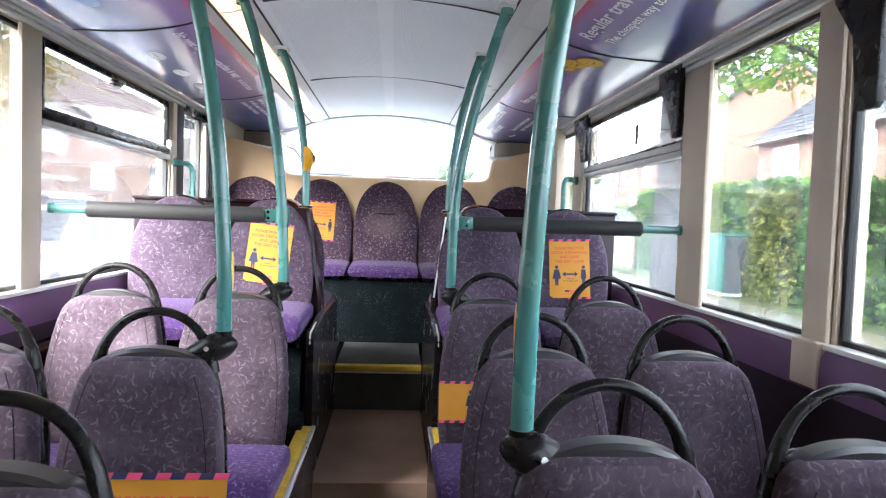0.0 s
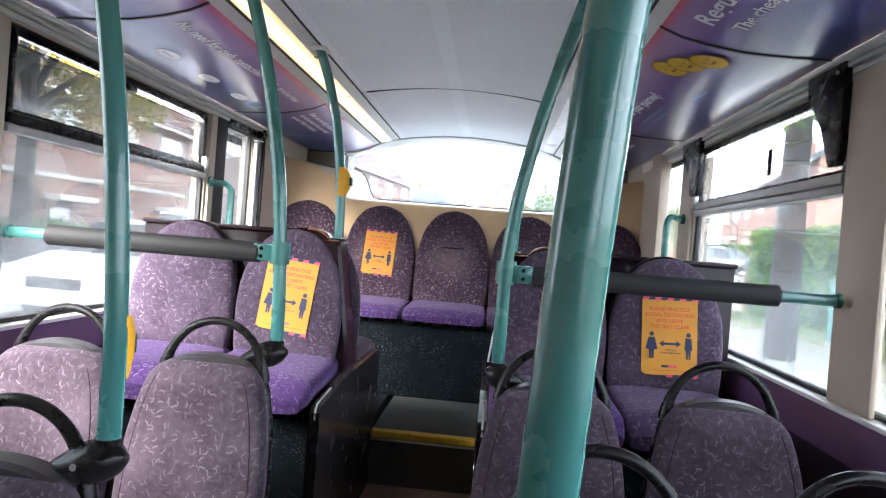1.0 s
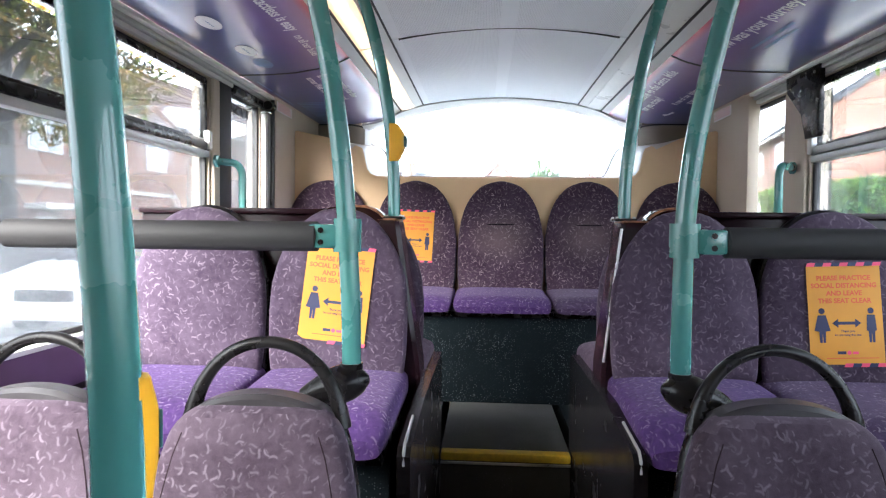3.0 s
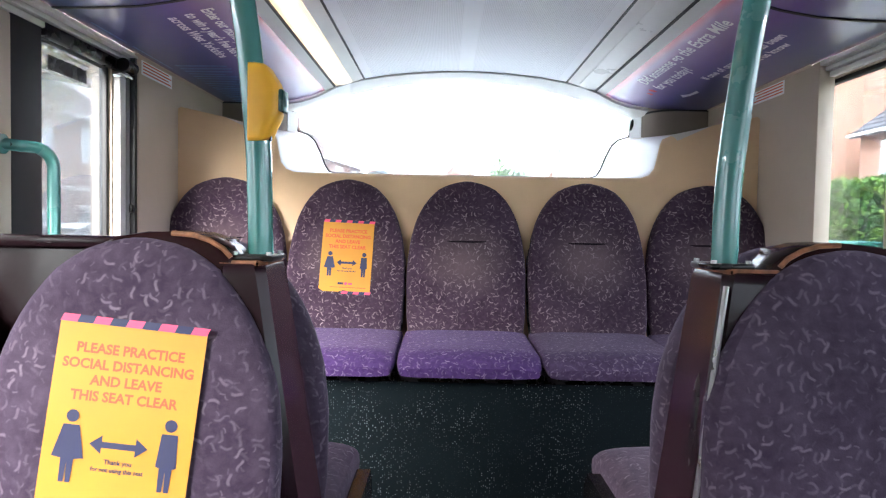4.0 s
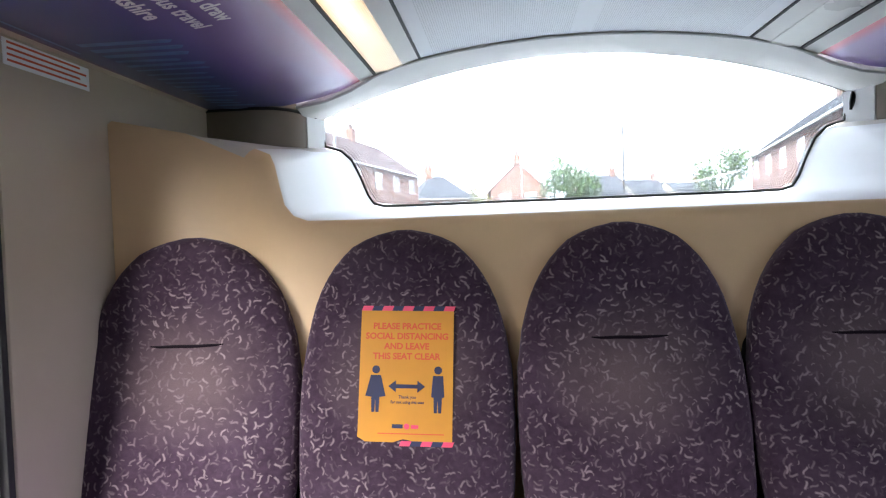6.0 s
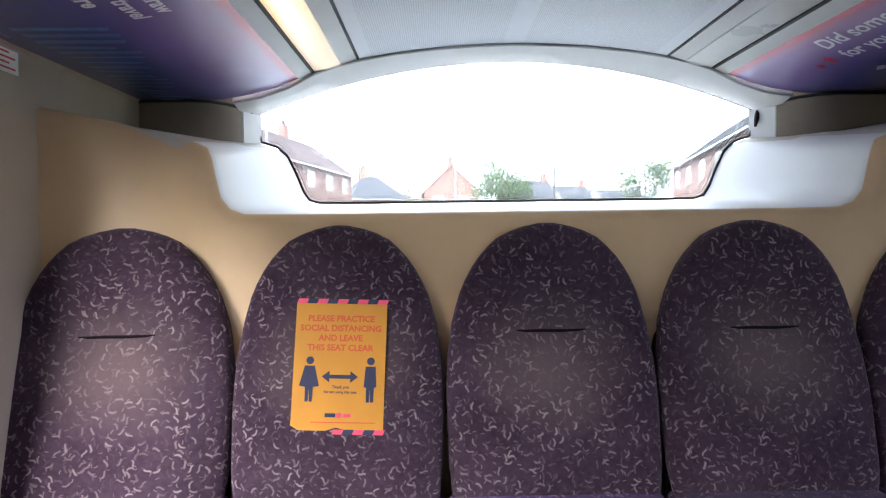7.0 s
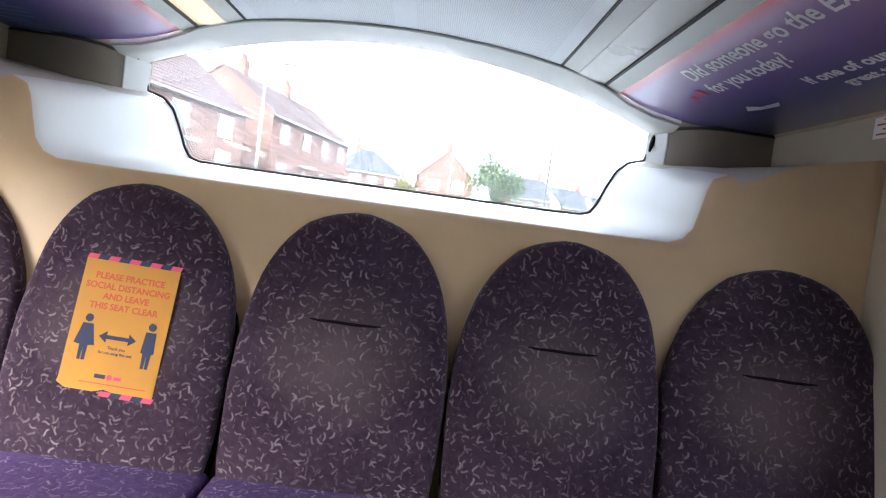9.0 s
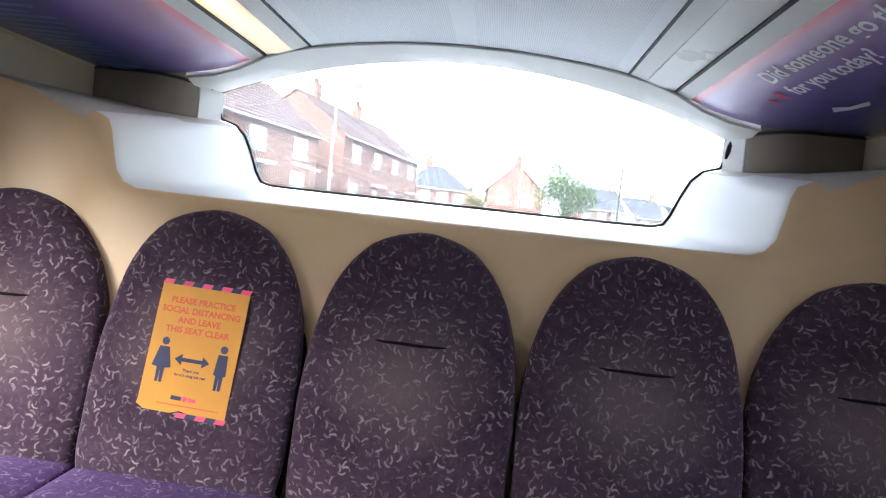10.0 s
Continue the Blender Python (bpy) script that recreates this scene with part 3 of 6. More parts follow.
part("logo_mark", box(-WALL - 0.0145, -WALL - 0.0138, 2.028, 2.052, 1.04, 1.062), M_PRINT, note, smooth=False)

# black tapered blind housings hanging at the right-hand pillars
for y0, y1, low, foot in ((1.36, 1.535, 1.575, 0.07), (2.395, 2.605, 1.640, 0.055), (3.60, 3.87, 1.655, 0.10)):
    hb = thing("vent_bracket", "black tapered plastic housing beside the window head", "bracket", "window brackets")
    ring = [(y0, 1.932), (y1, 1.932), (y1 - 0.012, 1.86), (y1 - 0.10 * (y1 - y0) / 0.2, 1.76), (y0 + foot, low), (y0 + 0.012, low), (y0, low + 0.012)]
    bm = prism(ring, "x", WALL - 0.040, WALL - 0.019)
    bmesh.ops.bevel(bm, geom=list(bm.edges), offset=0.003, segments=2, profile=0.5, affect="EDGES")
    part("housing", bm, M_BLACK, hb, angle=30)
    part("fixing_screw", tube([(WALL - 0.044, y0 + 0.035, 1.90), (WALL - 0.039, y0 + 0.035, 1.90)], 0.006, 10), M_ALU, hb, "screw head")

# heater duct along the left wall and lower right trim
duct = thing("heater_duct", "dark plum heater duct low along the wall", "heater")
part("casing", box(-WALL + 0.012, -WALL + 0.085, 2.16, 3.35, 0.1, 0.815, 0.02, 3), M_PLUM, duct)

# ---------------------------------------------------------------- ceiling and coves
CEIL = [(0.476, 2.068), (0.40, 2.081), (0.30, 2.094), (0.20, 2.103), (0.10, 2.109), (0.0, 2.111)]
half = [(-x, z) for x, z in CEIL]
prof = half + [(-x, z) for x, z in half[::-1][1:]]
rings = []
ring = prof + [(0.476, 2.16), (-0.476, 2.16)]
seams = [FRONT, -3.4, -1.50, -0.2, 1.10, 2.412, 3.76, REAR]
bm = bmesh.new()
for a, b in zip(seams, seams[1:]):
    add_prism(bm, ring, "y", a + 0.0046, b - 0.0046)
ceiling = part("ceiling", bm, M_CEIL, angle=20)
tagged(ceiling, "pale grey perforated ceiling panels, gently arched", "ceiling", kind="structure")
bm = bmesh.new()
for y in seams[1:-1]:
    add_prism(bm, [(x * 0.94, z - 0.0005) for x, z in prof] + [(0.47, 2.12), (-0.47, 2.12)], "y", y - 0.0045, y + 0.0045)
tagged(part("ceiling_joints", bm, M_RUBBER, smooth=False), "thin dark joints between the ceiling panels", "joint", kind="structure")
bm = bmesh.new()
add_box(bm, -WALL - 0.07, WALL + 0.07, FRONT, 5.44, 2.17, 2.26, 0.03)
tagged(part("roof", bm, M_PALE), "pale painted bus roof", "roof", kind="structure")

COVE = [(1.138, 1.938), (1.02, 1.939), (0.90, 1.946), (0.80, 1.962), (0.72, 1.983), (0.664, 2.008)]
lengths = [0.0]
for (xa, za), (xb, zb) in zip(COVE, COVE[1:]):
    lengths.append(lengths[-1] + math.hypot(xb - xa, zb - za))
COVE_LEN = lengths[-1]


def cove_at(s, off=0.0):
    """The point of the cove s metres in from its outer edge, off metres below its face."""
    s = max(0.0, min(COVE_LEN, s))
    for i in range(len(COVE) - 1):
        if s <= lengths[i + 1] + 1e-9:
            f = (s - lengths[i]) / (lengths[i + 1] - lengths[i])
            (xa, za), (xb, zb) = COVE[i], COVE[i + 1]
            dx, dz = xb - xa, zb - za
            n = math.hypot(dx, dz)
            return xa + dx * f - dz / n * off, za + dz * f - abs(dx) / n * off
    return COVE[-1]


panel_seams = [FRONT, -3.0, -1.5, -0.2, 1.1, 2.445, 3.80, 5.135]
ADVERTS = {}
for sx in (-1, 1):
    for i, (a, b) in enumerate(zip(panel_seams, panel_seams[1:])):
        pts = [cove_at(COVE_LEN * k / 14) for k in range(15)]
        ring = [(sx * x, z) for x, z in pts] + [(sx * x, z + 0.012) for x, z in pts[::-1]]
        ob = part("advert_panel", prism(ring, "y", a + 0.005, b - 0.005), M_ADVERT)
        tagged(ob, "curved glossy purple and navy printed advert panel in the roof cove", "advert panel", "cove adverts")
        at = ob.data.attributes.new("cove", "FLOAT_VECTOR", "POINT")
        for k, v in enumerate(ob.data.vertices):
            at.data[k].vector = ((1.138 - abs(v.co.x)) / 0.474, (v.co.y - a) / (b - a), 0)
        ADVERTS[(sx, i)] = ob
    bm = bmesh.new()
    for y in panel_seams[1:-1]:
        pts = [cove_at(COVE_LEN * k / 14, 0.003) for k in range(15)]
        add_prism(bm, [(sx * x, z) for x, z in pts] + [(sx * x, z + 0.02) for x, z in pts[::-1]], "y", y - 0.0055, y + 0.0055)
    tagged(part("trim_cove_joint_" + ("left" if sx < 0 else "right"), bm, M_RUBBER, smooth=False), "black joint strips between the advert panels", "joint strip", kind="structure")
    # light channel between cove and ceiling
    word = "left" if sx < 0 else "right"
    rail = [(0.664, 2.008), (0.624, 2.026), (0.624, 2.06), (0.664, 2.06)]
    tagged(part("trim_light_outer_" + word, prism([(sx * x, z) for x, z in rail], "y", FRONT, REAR), M_PALE, smooth=False), "pale grey rail beside the ceiling light", "rail", kind="structure")
    bm = prism([(sx * 0.6235, 2.024), (sx * 0.6165, 2.027), (sx * 0.6165, 2.05), (sx * 0.6235, 2.05)], "y", FRONT, REAR)
    add_prism(bm, [(sx * 0.4835, 2.064), (sx * 0.477, 2.066), (sx * 0.477, 2.09), (sx * 0.4835, 2.09)], "y", FRONT, REAR)
    tagged(part("trim_light_gasket_" + word, bm, M_RUBBER, smooth=False), "black gaskets along the light strip", "gasket", kind="structure")
    rail = [(0.532, 2.050), (0.484, 2.066), (0.484, 2.09), (0.532, 2.09)]
    tagged(part("trim_light_inner_" + word, prism([(sx * x, z) for x, z in rail], "y", FRONT, REAR), M_PALE, smooth=False), "pale grey rail beside the ceiling", "rail", kind="structure")
    for a, b in ((FRONT, -1.9), (-1.88, -0.62), (-0.60, 1.1), (1.115, 2.45), (2.465, 3.765), (3.785, 5.13)):
        lamp = thing("ceiling_light", "lit warm white diffuser strip along the ceiling edge" if sx < 0 else "unlit ribbed diffuser strip along the ceiling edge", "ceiling light", "ceiling lights")
        face = [(sx * 0.616, 2.031), (sx * 0.575, 2.036), (sx * 0.533, 2.049), (sx * 0.533, 2.065), (sx * 0.616, 2.05)]
        part("diffuser", prism(face, "y", a, b), M_LAMP if sx < 0 else M_DIFF, lamp)
        part("end_cap", prism([(p, z - 0.001) for p, z in face], "y", b, b + 0.014), M_PALE, lamp, "pale end cap")

# ---------------------------------------------------------------- rear end
ARCH_A = [(0, 2.111), (0.12, 2.108), (0.24, 2.100), (0.36, 2.087), (0.476, 2.068), (0.55, 2.050), (0.62, 2.026), (0.70, 1.985), (0.78, 1.958), (0.87, 1.944)]
ARCH_B = [(x * 0.995, 2.118 - 0.178 * (x / 0.87) ** 2) for x, z in ARCH_A]


def both(half_pts):
    return [(-x, z) for x, z in half_pts[::-1]] + [(x, z) for x, z in half_pts[1:]]


a3 = [(x, 5.142, z - 0.004) for x, z in both(ARCH_A)]
m3 = [(x, 5.20, (za + zb) / 2 - 0.016) for (x, za), (_, zb) in zip(both(ARCH_A), both(ARCH_B))]
b3 = [(x, 5.355, z - 0.010) for x, z in both(ARCH_B)]
b4 = [(x, 5.375, z + 0.03) for x, z in both(ARCH_B)]
c4 = [(x, 5.142, z + 0.04) for x, z in both(ARCH_A)]
bm = loft([c4, a3, m3, b3, b4], closed=False)
tagged(part("trim_rear_header", bm, M_PALE, angle=60), "pale grey moulded header arch above the rear window", "header", kind="structure")
tagged(part("trim_rear_header_gasket", tube([(x, 5.140, z - 0.004) for x, z in both(ARCH_A)], 0.005, 8), M_ALU), "grey gasket along the end of the ceiling", "gasket", kind="structure")

# the cream moulding that carries the rear seats, with the window recess cut in its top
def recess(pts, y):
    return [(x, y, z) for x, z in both(pts)]


front_sec = [(0.0, 1.578), (0.55, 1.578), (0.680, 1.580), (0.712, 1.592), (0.732, 1.618), (0.742, 1.662), (0.751, 1.708), (0.761, 1.733), (0.795, 1.748), (0.95, 1.785), (1.125, 1.822), (1.135, 1.815), (1.135, 0.80)]
mid_sec = [(0.0, 1.604), (0.55, 1.604), (0.655, 1.606), (0.688, 1.618), (0.712, 1.652), (0.735, 1.705), (0.760, 1.760), (0.785, 1.784), (0.818, 1.793), (0.95, 1.81), (1.125, 1.838), (1.135, 1.83), (1.135, 0.80)]
back_sec = [(0.0, 1.630), (0.55, 1.630), (0.652, 1.632), (0.684, 1.642), (0.705, 1.675), (0.728, 1.735), (0.757, 1.795), (0.790, 1.826), (0.842, 1.843), (0.95, 1.85), (1.125, 1.86), (1.135, 1.85), (1.135, 0.80)]


def soften(sec, d, dz):
    return [(x + (d if 0.6 < x < 0.8 else 0), z + (dz if x < 0.8 else 0)) for x, z in sec]


rounded = [recess(soften(front_sec, 0.022, -0.024), 4.592), recess(soften(front_sec, 0.012, -0.010), 4.600), recess(soften(front_sec, 0.004, -0.002), 4.615), recess(front_sec, 4.635), recess(mid_sec, 5.0), recess(back_sec, 5.39)]
bm = loft(rounded)
mould = part("wall_rear_moulding", bm, M_CREAM, angle=50)
mould.data.materials.append(M_RECESS)
mould.data.materials.append(M_LIP)
for p in mould.data.polygons:
    c = p.center
    if 4.612 < c.y < 5.388 and abs(c.x) < 0.80 and 1.55 < c.z < 1.86:
        p.material_index = 1
    elif 4.590 < c.y < 4.612 and abs(c.x) < 0.80 and 1.53 < c.z < 1.80:
        p.material_index = 2
tagged(mould, "cream moulded rear wall with a recess before the rear window", "wall", kind="structure")

# wall behind and beside the rear glass
OUT = [(0.0, 1.634), (0.55, 1.634), (0.652, 1.636), (0.684, 1.646), (0.705, 1.679), (0.728, 1.739), (0.757, 1.799), (0.790, 1.830), (0.845, 1.848), (0.872, 1.945)]
glass_loop = both(OUT) + both(ARCH_B)[::-1]
bm = bmesh.new()
add_loft(bm, [[(x, 5.372, z) for x, z in glass_loop], [(x, 5.378, z) for x, z in glass_loop]])
bmesh.ops.triangulate(bm, faces=[f for f in bm.faces if len(f.verts) > 4])
rear_win = thing("window_rear", "wide arched rear window with a black seal and dotted edge", "window", kind="structure")
pane = part("pane", bm, M_GLASS_B, rear_win, smooth=False)
pane.visible_shadow = False
seal_pts = [(x, 5.366, z) for x, z in both(OUT)]
part("seal", tube(seal_pts, 0.0046, 8), M_RUBBER, rear_win, "black rubber seal")
part("blind_catch", tube([(0.874, 5.352, 1.944), (0.862, 5.335, 1.934), (0.851, 5.322, 1.915), (0.845, 5.318, 1.893), (0.841, 5.318, 1.872)], [0.004, 0.007, 0.009, 0.008, 0.004], 10), M_BLACK, rear_win, "black plastic catch")
# dotted black edge printed on the glass
bm = bmesh.new()
for row in range(4):
    inset = 0.009 + 0.0062 * row
    loop = both([(max(0.0, x - inset * 0.9), z + inset) for x, z in OUT])
    carry = 0.0
    for (xa, za), (xb, zb) in zip(loop, loop[1:]):
        seg = math.hypot(xb - xa, zb - za)
        d = carry
        while d < seg:
            cx, cz = xa + (xb - xa) * d / seg, za + (zb - za) * d / seg
            r = 0.0021 - 0.0004 * row
            vs = [bm.verts.new((cx + r * math.cos(k * math.pi / 3), 5.3705, cz + r * math.sin(k * math.pi / 3))) for k in range(6)]
            bm.faces.new(vs)
            d += 0.0068
        carry = d - seg
part("dotted_edge", bm, M_RUBBER, rear_win, "printed black dots", smooth=False)
loop = both(OUT) + both(ARCH_B)[::-1]
outer = []
for x, z in loop:
    s = max(abs(x) / 1.26, abs(z - 1.9) / 0.36, 1e-6)
    outer.append((x / s, 1.9 + (z - 1.9) / s))
bm = bmesh.new()
add_loft(bm, [[(x, 5.392, z) for x, z in loop], [(x, 5.392, z) for x, z in outer]], caps=False)
add_box(bm, -1.26, 1.26, 5.392, 5.43, -0.3, 1.56)
tagged(part("wall_rear", bm, M_WALLCREAM, smooth=False), "outer rear wall of the bus round the window", "wall", kind="structure")
for sx in (-1, 1):
    box_end = thing("cove_end_box", "moulded box closing the end of the cove, shade put into its colour", "trim box", "cove end boxes")
    plan = [(0.848, 5.374), (0.858, 5.30), (0.872, 5.22), (0.897, 5.155), (0.935, 5.115), (0.99, 5.098), (1.139, 5.09)]
    ring = [(sx * x, y) for x, y in plan] + [(sx * 1.139, 5.374)]
    part("casing", prism(ring, "z", 1.76, 1.985), M_BOXSHADE, box_end, angle=35)
    part("white_filler", prism([(sx * x, y) for x, y in ((0.846, 5.372), (0.856, 5.30), (0.866, 5.235), (0.872, 5.235), (0.872, 5.372))], "z", 1.79, 1.936), M_RECESS, box_end, "white filler beside the glass", angle=35)
    part("edge_seal", tube([(sx * x - sx * 0.002, y - 0.002, 1.937 if k < 5 else 1.935) for k, (x, y) in enumerate(plan[1:])], 0.005, 8), M_RUBBER, box_end, "black edge seal")
    strip = [(1.128, 1.9365), (1.136, 1.931), (1.150, 1.930), (1.150, 1.96), (1.128, 1.955)]
    part("cove_lip", prism([(sx * x, z) for x, z in strip], "y", 4.25, 5.38), M_WALLCREAM, box_end, "cream lip along the cove")
    part("wall_return", box(*sorted((sx * 1.136, sx * WALL)), 4.274 if sx < 0 else 4.205, 5.39, 0.5, 1.937, 0.004), M_WALLCREAM, mould, "cream wall panel beside the moulding")
    plate = thing("safety_notice", "small white notice with red print high on the wall", "sticker", "wall notices")
    y0, y1 = (4.293, 4.535) if sx < 0 else (4.42, 4.655)
    xw = sx * 1.136
    part("sheet", box(*sorted((xw, xw - sx * 0.001)), y0, y1, 1.877, 1.926), M_PRINT, plate, smooth=False)
    for k in range(4):
        bm = box(*sorted((xw - sx * 0.001, xw - sx * 0.0016)), y0 + 0.01, y1 - 0.01 - 0.02 * (k % 2), 1.8845 + k * 0.011, 1.8885 + k * 0.011)
        part("print_bar", bm, M_SHEETRED, plate, smooth=False)

# front bulkhead closing the saloon behind the camera
bm = bmesh.new()
add_box(bm, -1.26, 1.26, FRONT - 0.08, FRONT, -0.3, 2.26)
tagged(part("wall_front", bm, M_WALLCREAM, smooth=False), "cream front wall of the saloon", "wall", kind="structure")


# ---------------------------------------------------------------- seats
def back_shell(z0, z1, table, depth, lean, ring=28, rows=26, grow=0.0, y_off=0.0, dome=0.35, hollow=0.0):
    """An upright padded slab: half-widths by height from a table, rounded edges, leaning back."""
    rings = []
    for i in range(rows + 1):
        h = 0.5 - 0.5 * math.cos(math.pi * i / rows)
        w = max(0.004, curve_at(table, h) + grow)
        edge = min(1.0, 6.0 * h + 0.55) * min(1.0, ((1 - h) * 7.0) ** 0.5 + 0.25)
        t = depth / 2 * edge
        z = z0 + (z1 - z0) * h + grow * (2 * h - 1)
        loop = []
        for k in range(ring):
            a = 2 * math.pi * k / ring
            ca, sa = math.cos(a), math.sin(a)
            x = w * math.copysign(abs(ca) ** 0.45, ca)
            y = t * math.copysign(abs(sa) ** 0.55, sa)
            if y < 0:
                y -= 0.014 * (1 - (x / w) ** 2) * dome
            bow = hollow * (h / 0.62 if h < 0.62 else (1 - h) / 0.38)
            loop.append((x, y + lean * h * (z1 - z0) + y_off + bow, z))
        rings.append(loop)
    return loft(rings)


def pad(width, y0, y1, z_front, z_back, thick, rows=16, ring=30):
    """A seat cushion, rounded all round, sides full, front edge rolled over."""
    rings = []
    for i in range(rows + 1):
        f = i / rows
        y = y0 + (y1 - y0) * f
        e = min(1.0, (f * 6.0) ** 0.5) * (0.86 + 0.14 * min(1, (1 - f) * 8))
        zc = z_front + (z_back - z_front) * f - thick / 2
        t = thick / 2 * (0.35 + 0.65 * min(1.0, (f * 5.0 + 0.02) ** 0.5))
        zc -= 0.022 * max(0.0, 1 - f * 4.5) ** 2
        w = width / 2 * (0.94 + 0.06 * e)
        loop = []
        for k in range(ring):
            a = 2 * math.pi * k / ring
            ca, sa = math.cos(a), math.sin(a)
            x = w * math.copysign(abs(ca) ** 0.35, ca)
            z = zc + t * math.copysign(abs(sa) ** 0.5, sa)
            if sa > 0:
                z += 0.006 * (1 - (x / w) ** 2)
            loop.append((x, y, z))
        rings.append(loop)
    return loft(rings)


ARCHED = [(0, 0.212), (0.12, 0.220), (0.35, 0.225), (0.50, 0.221), (0.62, 0.211), (0.72, 0.196), (0.81, 0.174), (0.89, 0.142), (0.945, 0.108), (0.98, 0.068), (1.0, 0.015)]
SLIM = [(0, 0.192), (0.15, 0.200), (0.40, 0.203), (0.55, 0.197), (0.66, 0.184), (0.76, 0.165), (0.85, 0.138), (0.92, 0.108), (0.965, 0.076), (0.99, 0.044), (1.0, 0.012)]
TAPER = [(0, 0.182), (0.15, 0.190), (0.40, 0.190), (0.58, 0.183), (0.72, 0.173), (0.84, 0.160), (0.92, 0.146), (0.96, 0.132), (0.985, 0.113), (1.0, 0.080)]
M_STRAP = plain("glossy_brown_black_bracket", (0.014, 0.0055, 0.0060), 0.17, var=0.2, bump=0.05, spec=0.12)
# worn copper-brown edges, the orange highlight on them put into the same colour
M_WORNLITRIM = plain("worn_highlit_brown_edge", (0.21, 0.085, 0.038), 0.42, var=0.55, scale=70)
M_SEAM = plain("dark_seam", (0.012, 0.008, 0.012), 0.9, var=0.1, spec=0.05)


def bench_seat(cushion=M_CUSH, label="purple patterned moquette rear bench seat with arched backrest"):
    """One of the five rear seats; origin on the platform under the cushion's back edge."""
    t = thing("rear_bench_seat", label, "bus seat", "rear bench seats")
    back = part("backrest", back_shell(0.485, 1.069, ARCHED, 0.085, 0.185, y_off=0.040, hollow=0.026), M_BACK, t)
    part("shell", back_shell(0.47, 1.066, ARCHED, 0.05, 0.185, grow=0.001, y_off=0.085, hollow=0.026), M_BLACK, t, "black backing shell")
    part("stitch_slit", tube([(-0.074, 0.0842, 0.8380), (-0.055, 0.0828, 0.8366), (-0.02, 0.0820, 0.8372), (0.02, 0.0820, 0.8362), (0.055, 0.0828, 0.8372), (0.074, 0.0842, 0.8384)], [0.0012, 0.0028, 0.0034, 0.0034, 0.0028, 0.0012], 8), M_SEAM, back, "dark stitched slit")
    part("cushion", pad(0.450, -0.405, 0.05, 0.494, 0.506, 0.060), cushion, t, "brighter violet moquette cushion" if cushion is M_CUSH else "duller violet-grey moquette cushion")
    part("seat_base", box(-0.222, 0.222, -0.36, 0.06, 0.405, 0.43), M_BLACK, t, "black seat base", smooth=False)
    return t


first = bench_seat()
first.matrix_basis = pose(-0.461, 4.432, PLAT) @ Matrix.Diagonal((1.01, 1.0, 1.0, 1.0))
copy_thing(first, pose(0.0, 4.432, PLAT) @ Matrix.Diagonal((1.01, 1.0, 1.0, 1.0)))
duller = bench_seat(M_CUSHDULL, "purple moquette rear bench seat with a duller grey-violet cushion")
duller.matrix_basis = pose(0.461, 4.432, PLAT) @ Matrix.Diagonal((1.01, 1.0, 1.0, 1.0))
# the outer seats are turned a little inwards and press against the side panels
copy_thing(duller, pose(0.926, 4.432, PLAT, 0, 0, -4) @ Matrix.Diagonal((1.06, 1.0, 1.0, 1.0)))
copy_thing(first, pose(-0.926, 4.432, PLAT, 0, 0, 4) @ Matrix.Diagonal((1.06, 1.0, 1.0, 1.0)))
riser = part("bench_riser", box(-1.13, 1.13, 4.085, 4.12, PLAT, 0.905, 0.006), M_CARPET, smooth=False)
tagged(riser, "dark green flecked panel below the rear bench", "panel", kind="structure")
bm = box(-1.13, 1.13, 4.10, 4.59, 0.83, 0.868)
tagged(part("bench_frame", bm, M_BLACK, smooth=False), "black board carrying the rear bench", "board", kind="structure")


def raised_seat(slit, shell=True, cushion=M_CUSH):
    """A seat of the raised pairs; origin on the plinth under the cushion's back edge, facing -y."""
    t = thing("raised_bus_seat", "purple patterned moquette bus seat with arched backrest, on a plinth", "bus seat", "raised pair seats")
    back = part("backrest", back_shell(0.385, 0.872, SLIM, 0.075, 0.10), M_BACKWORN, t)
    if shell:
        part("shell", back_shell(0.37, 0.878, SLIM, 0.04, 0.10, grow=0.002, y_off=0.040), M_BLACK, t, "black backing shell")
    if slit:
        part("stitch_slit", tube([(-0.085, 0.026, 0.70), (-0.045, 0.023, 0.698), (0.045, 0.023, 0.698), (0.085, 0.026, 0.701)], [0.002, 0.0055, 0.0055, 0.002], 8), M_SEAM, back, "dark stitched slit")
    part("cushion", pad(0.415, -0.43, 0.02, 0.395, 0.412, 0.10), cushion, t, "brighter violet moquette cushion" if cushion is M_CUSH else "duller violet-grey moquette cushion")
    part("seat_base", box(-0.19, 0.19, -0.36, 0.05, 0.265, 0.30), M_BLACK, t, "black seat base", smooth=False)
    part("front_panel", box(-0.205, 0.205, -0.345, -0.32, 0.0, 0.265), M_CARPET, t, "dark flecked panel under the seat", smooth=False)
    return t


proto = raised_seat(True)
proto.matrix_basis = pose(-0.925, 2.93, PLAT)
for x in (0.475,):
    copy_thing(proto, pose(x, 2.93, PLAT))
bare = raised_seat(False)
bare.matrix_basis = pose(-0.505, 2.93, PLAT)
dull = raised_seat(False, True, M_CUSHDULL)
tagged(dull, "purple moquette bus seat with a duller grey cushion, on a plinth")
dull.matrix_basis = pose(0.885, 2.93, PLAT)
# seats behind the screens, facing the rear bench
turned = raised_seat(True, False, M_CUSHPALE)
tagged(turned, "purple patterned moquette bus seat facing backwards to the bench")
turned.matrix_basis = pose(-0.925, 3.17, PLAT + 0.003, 0, 0, 180)
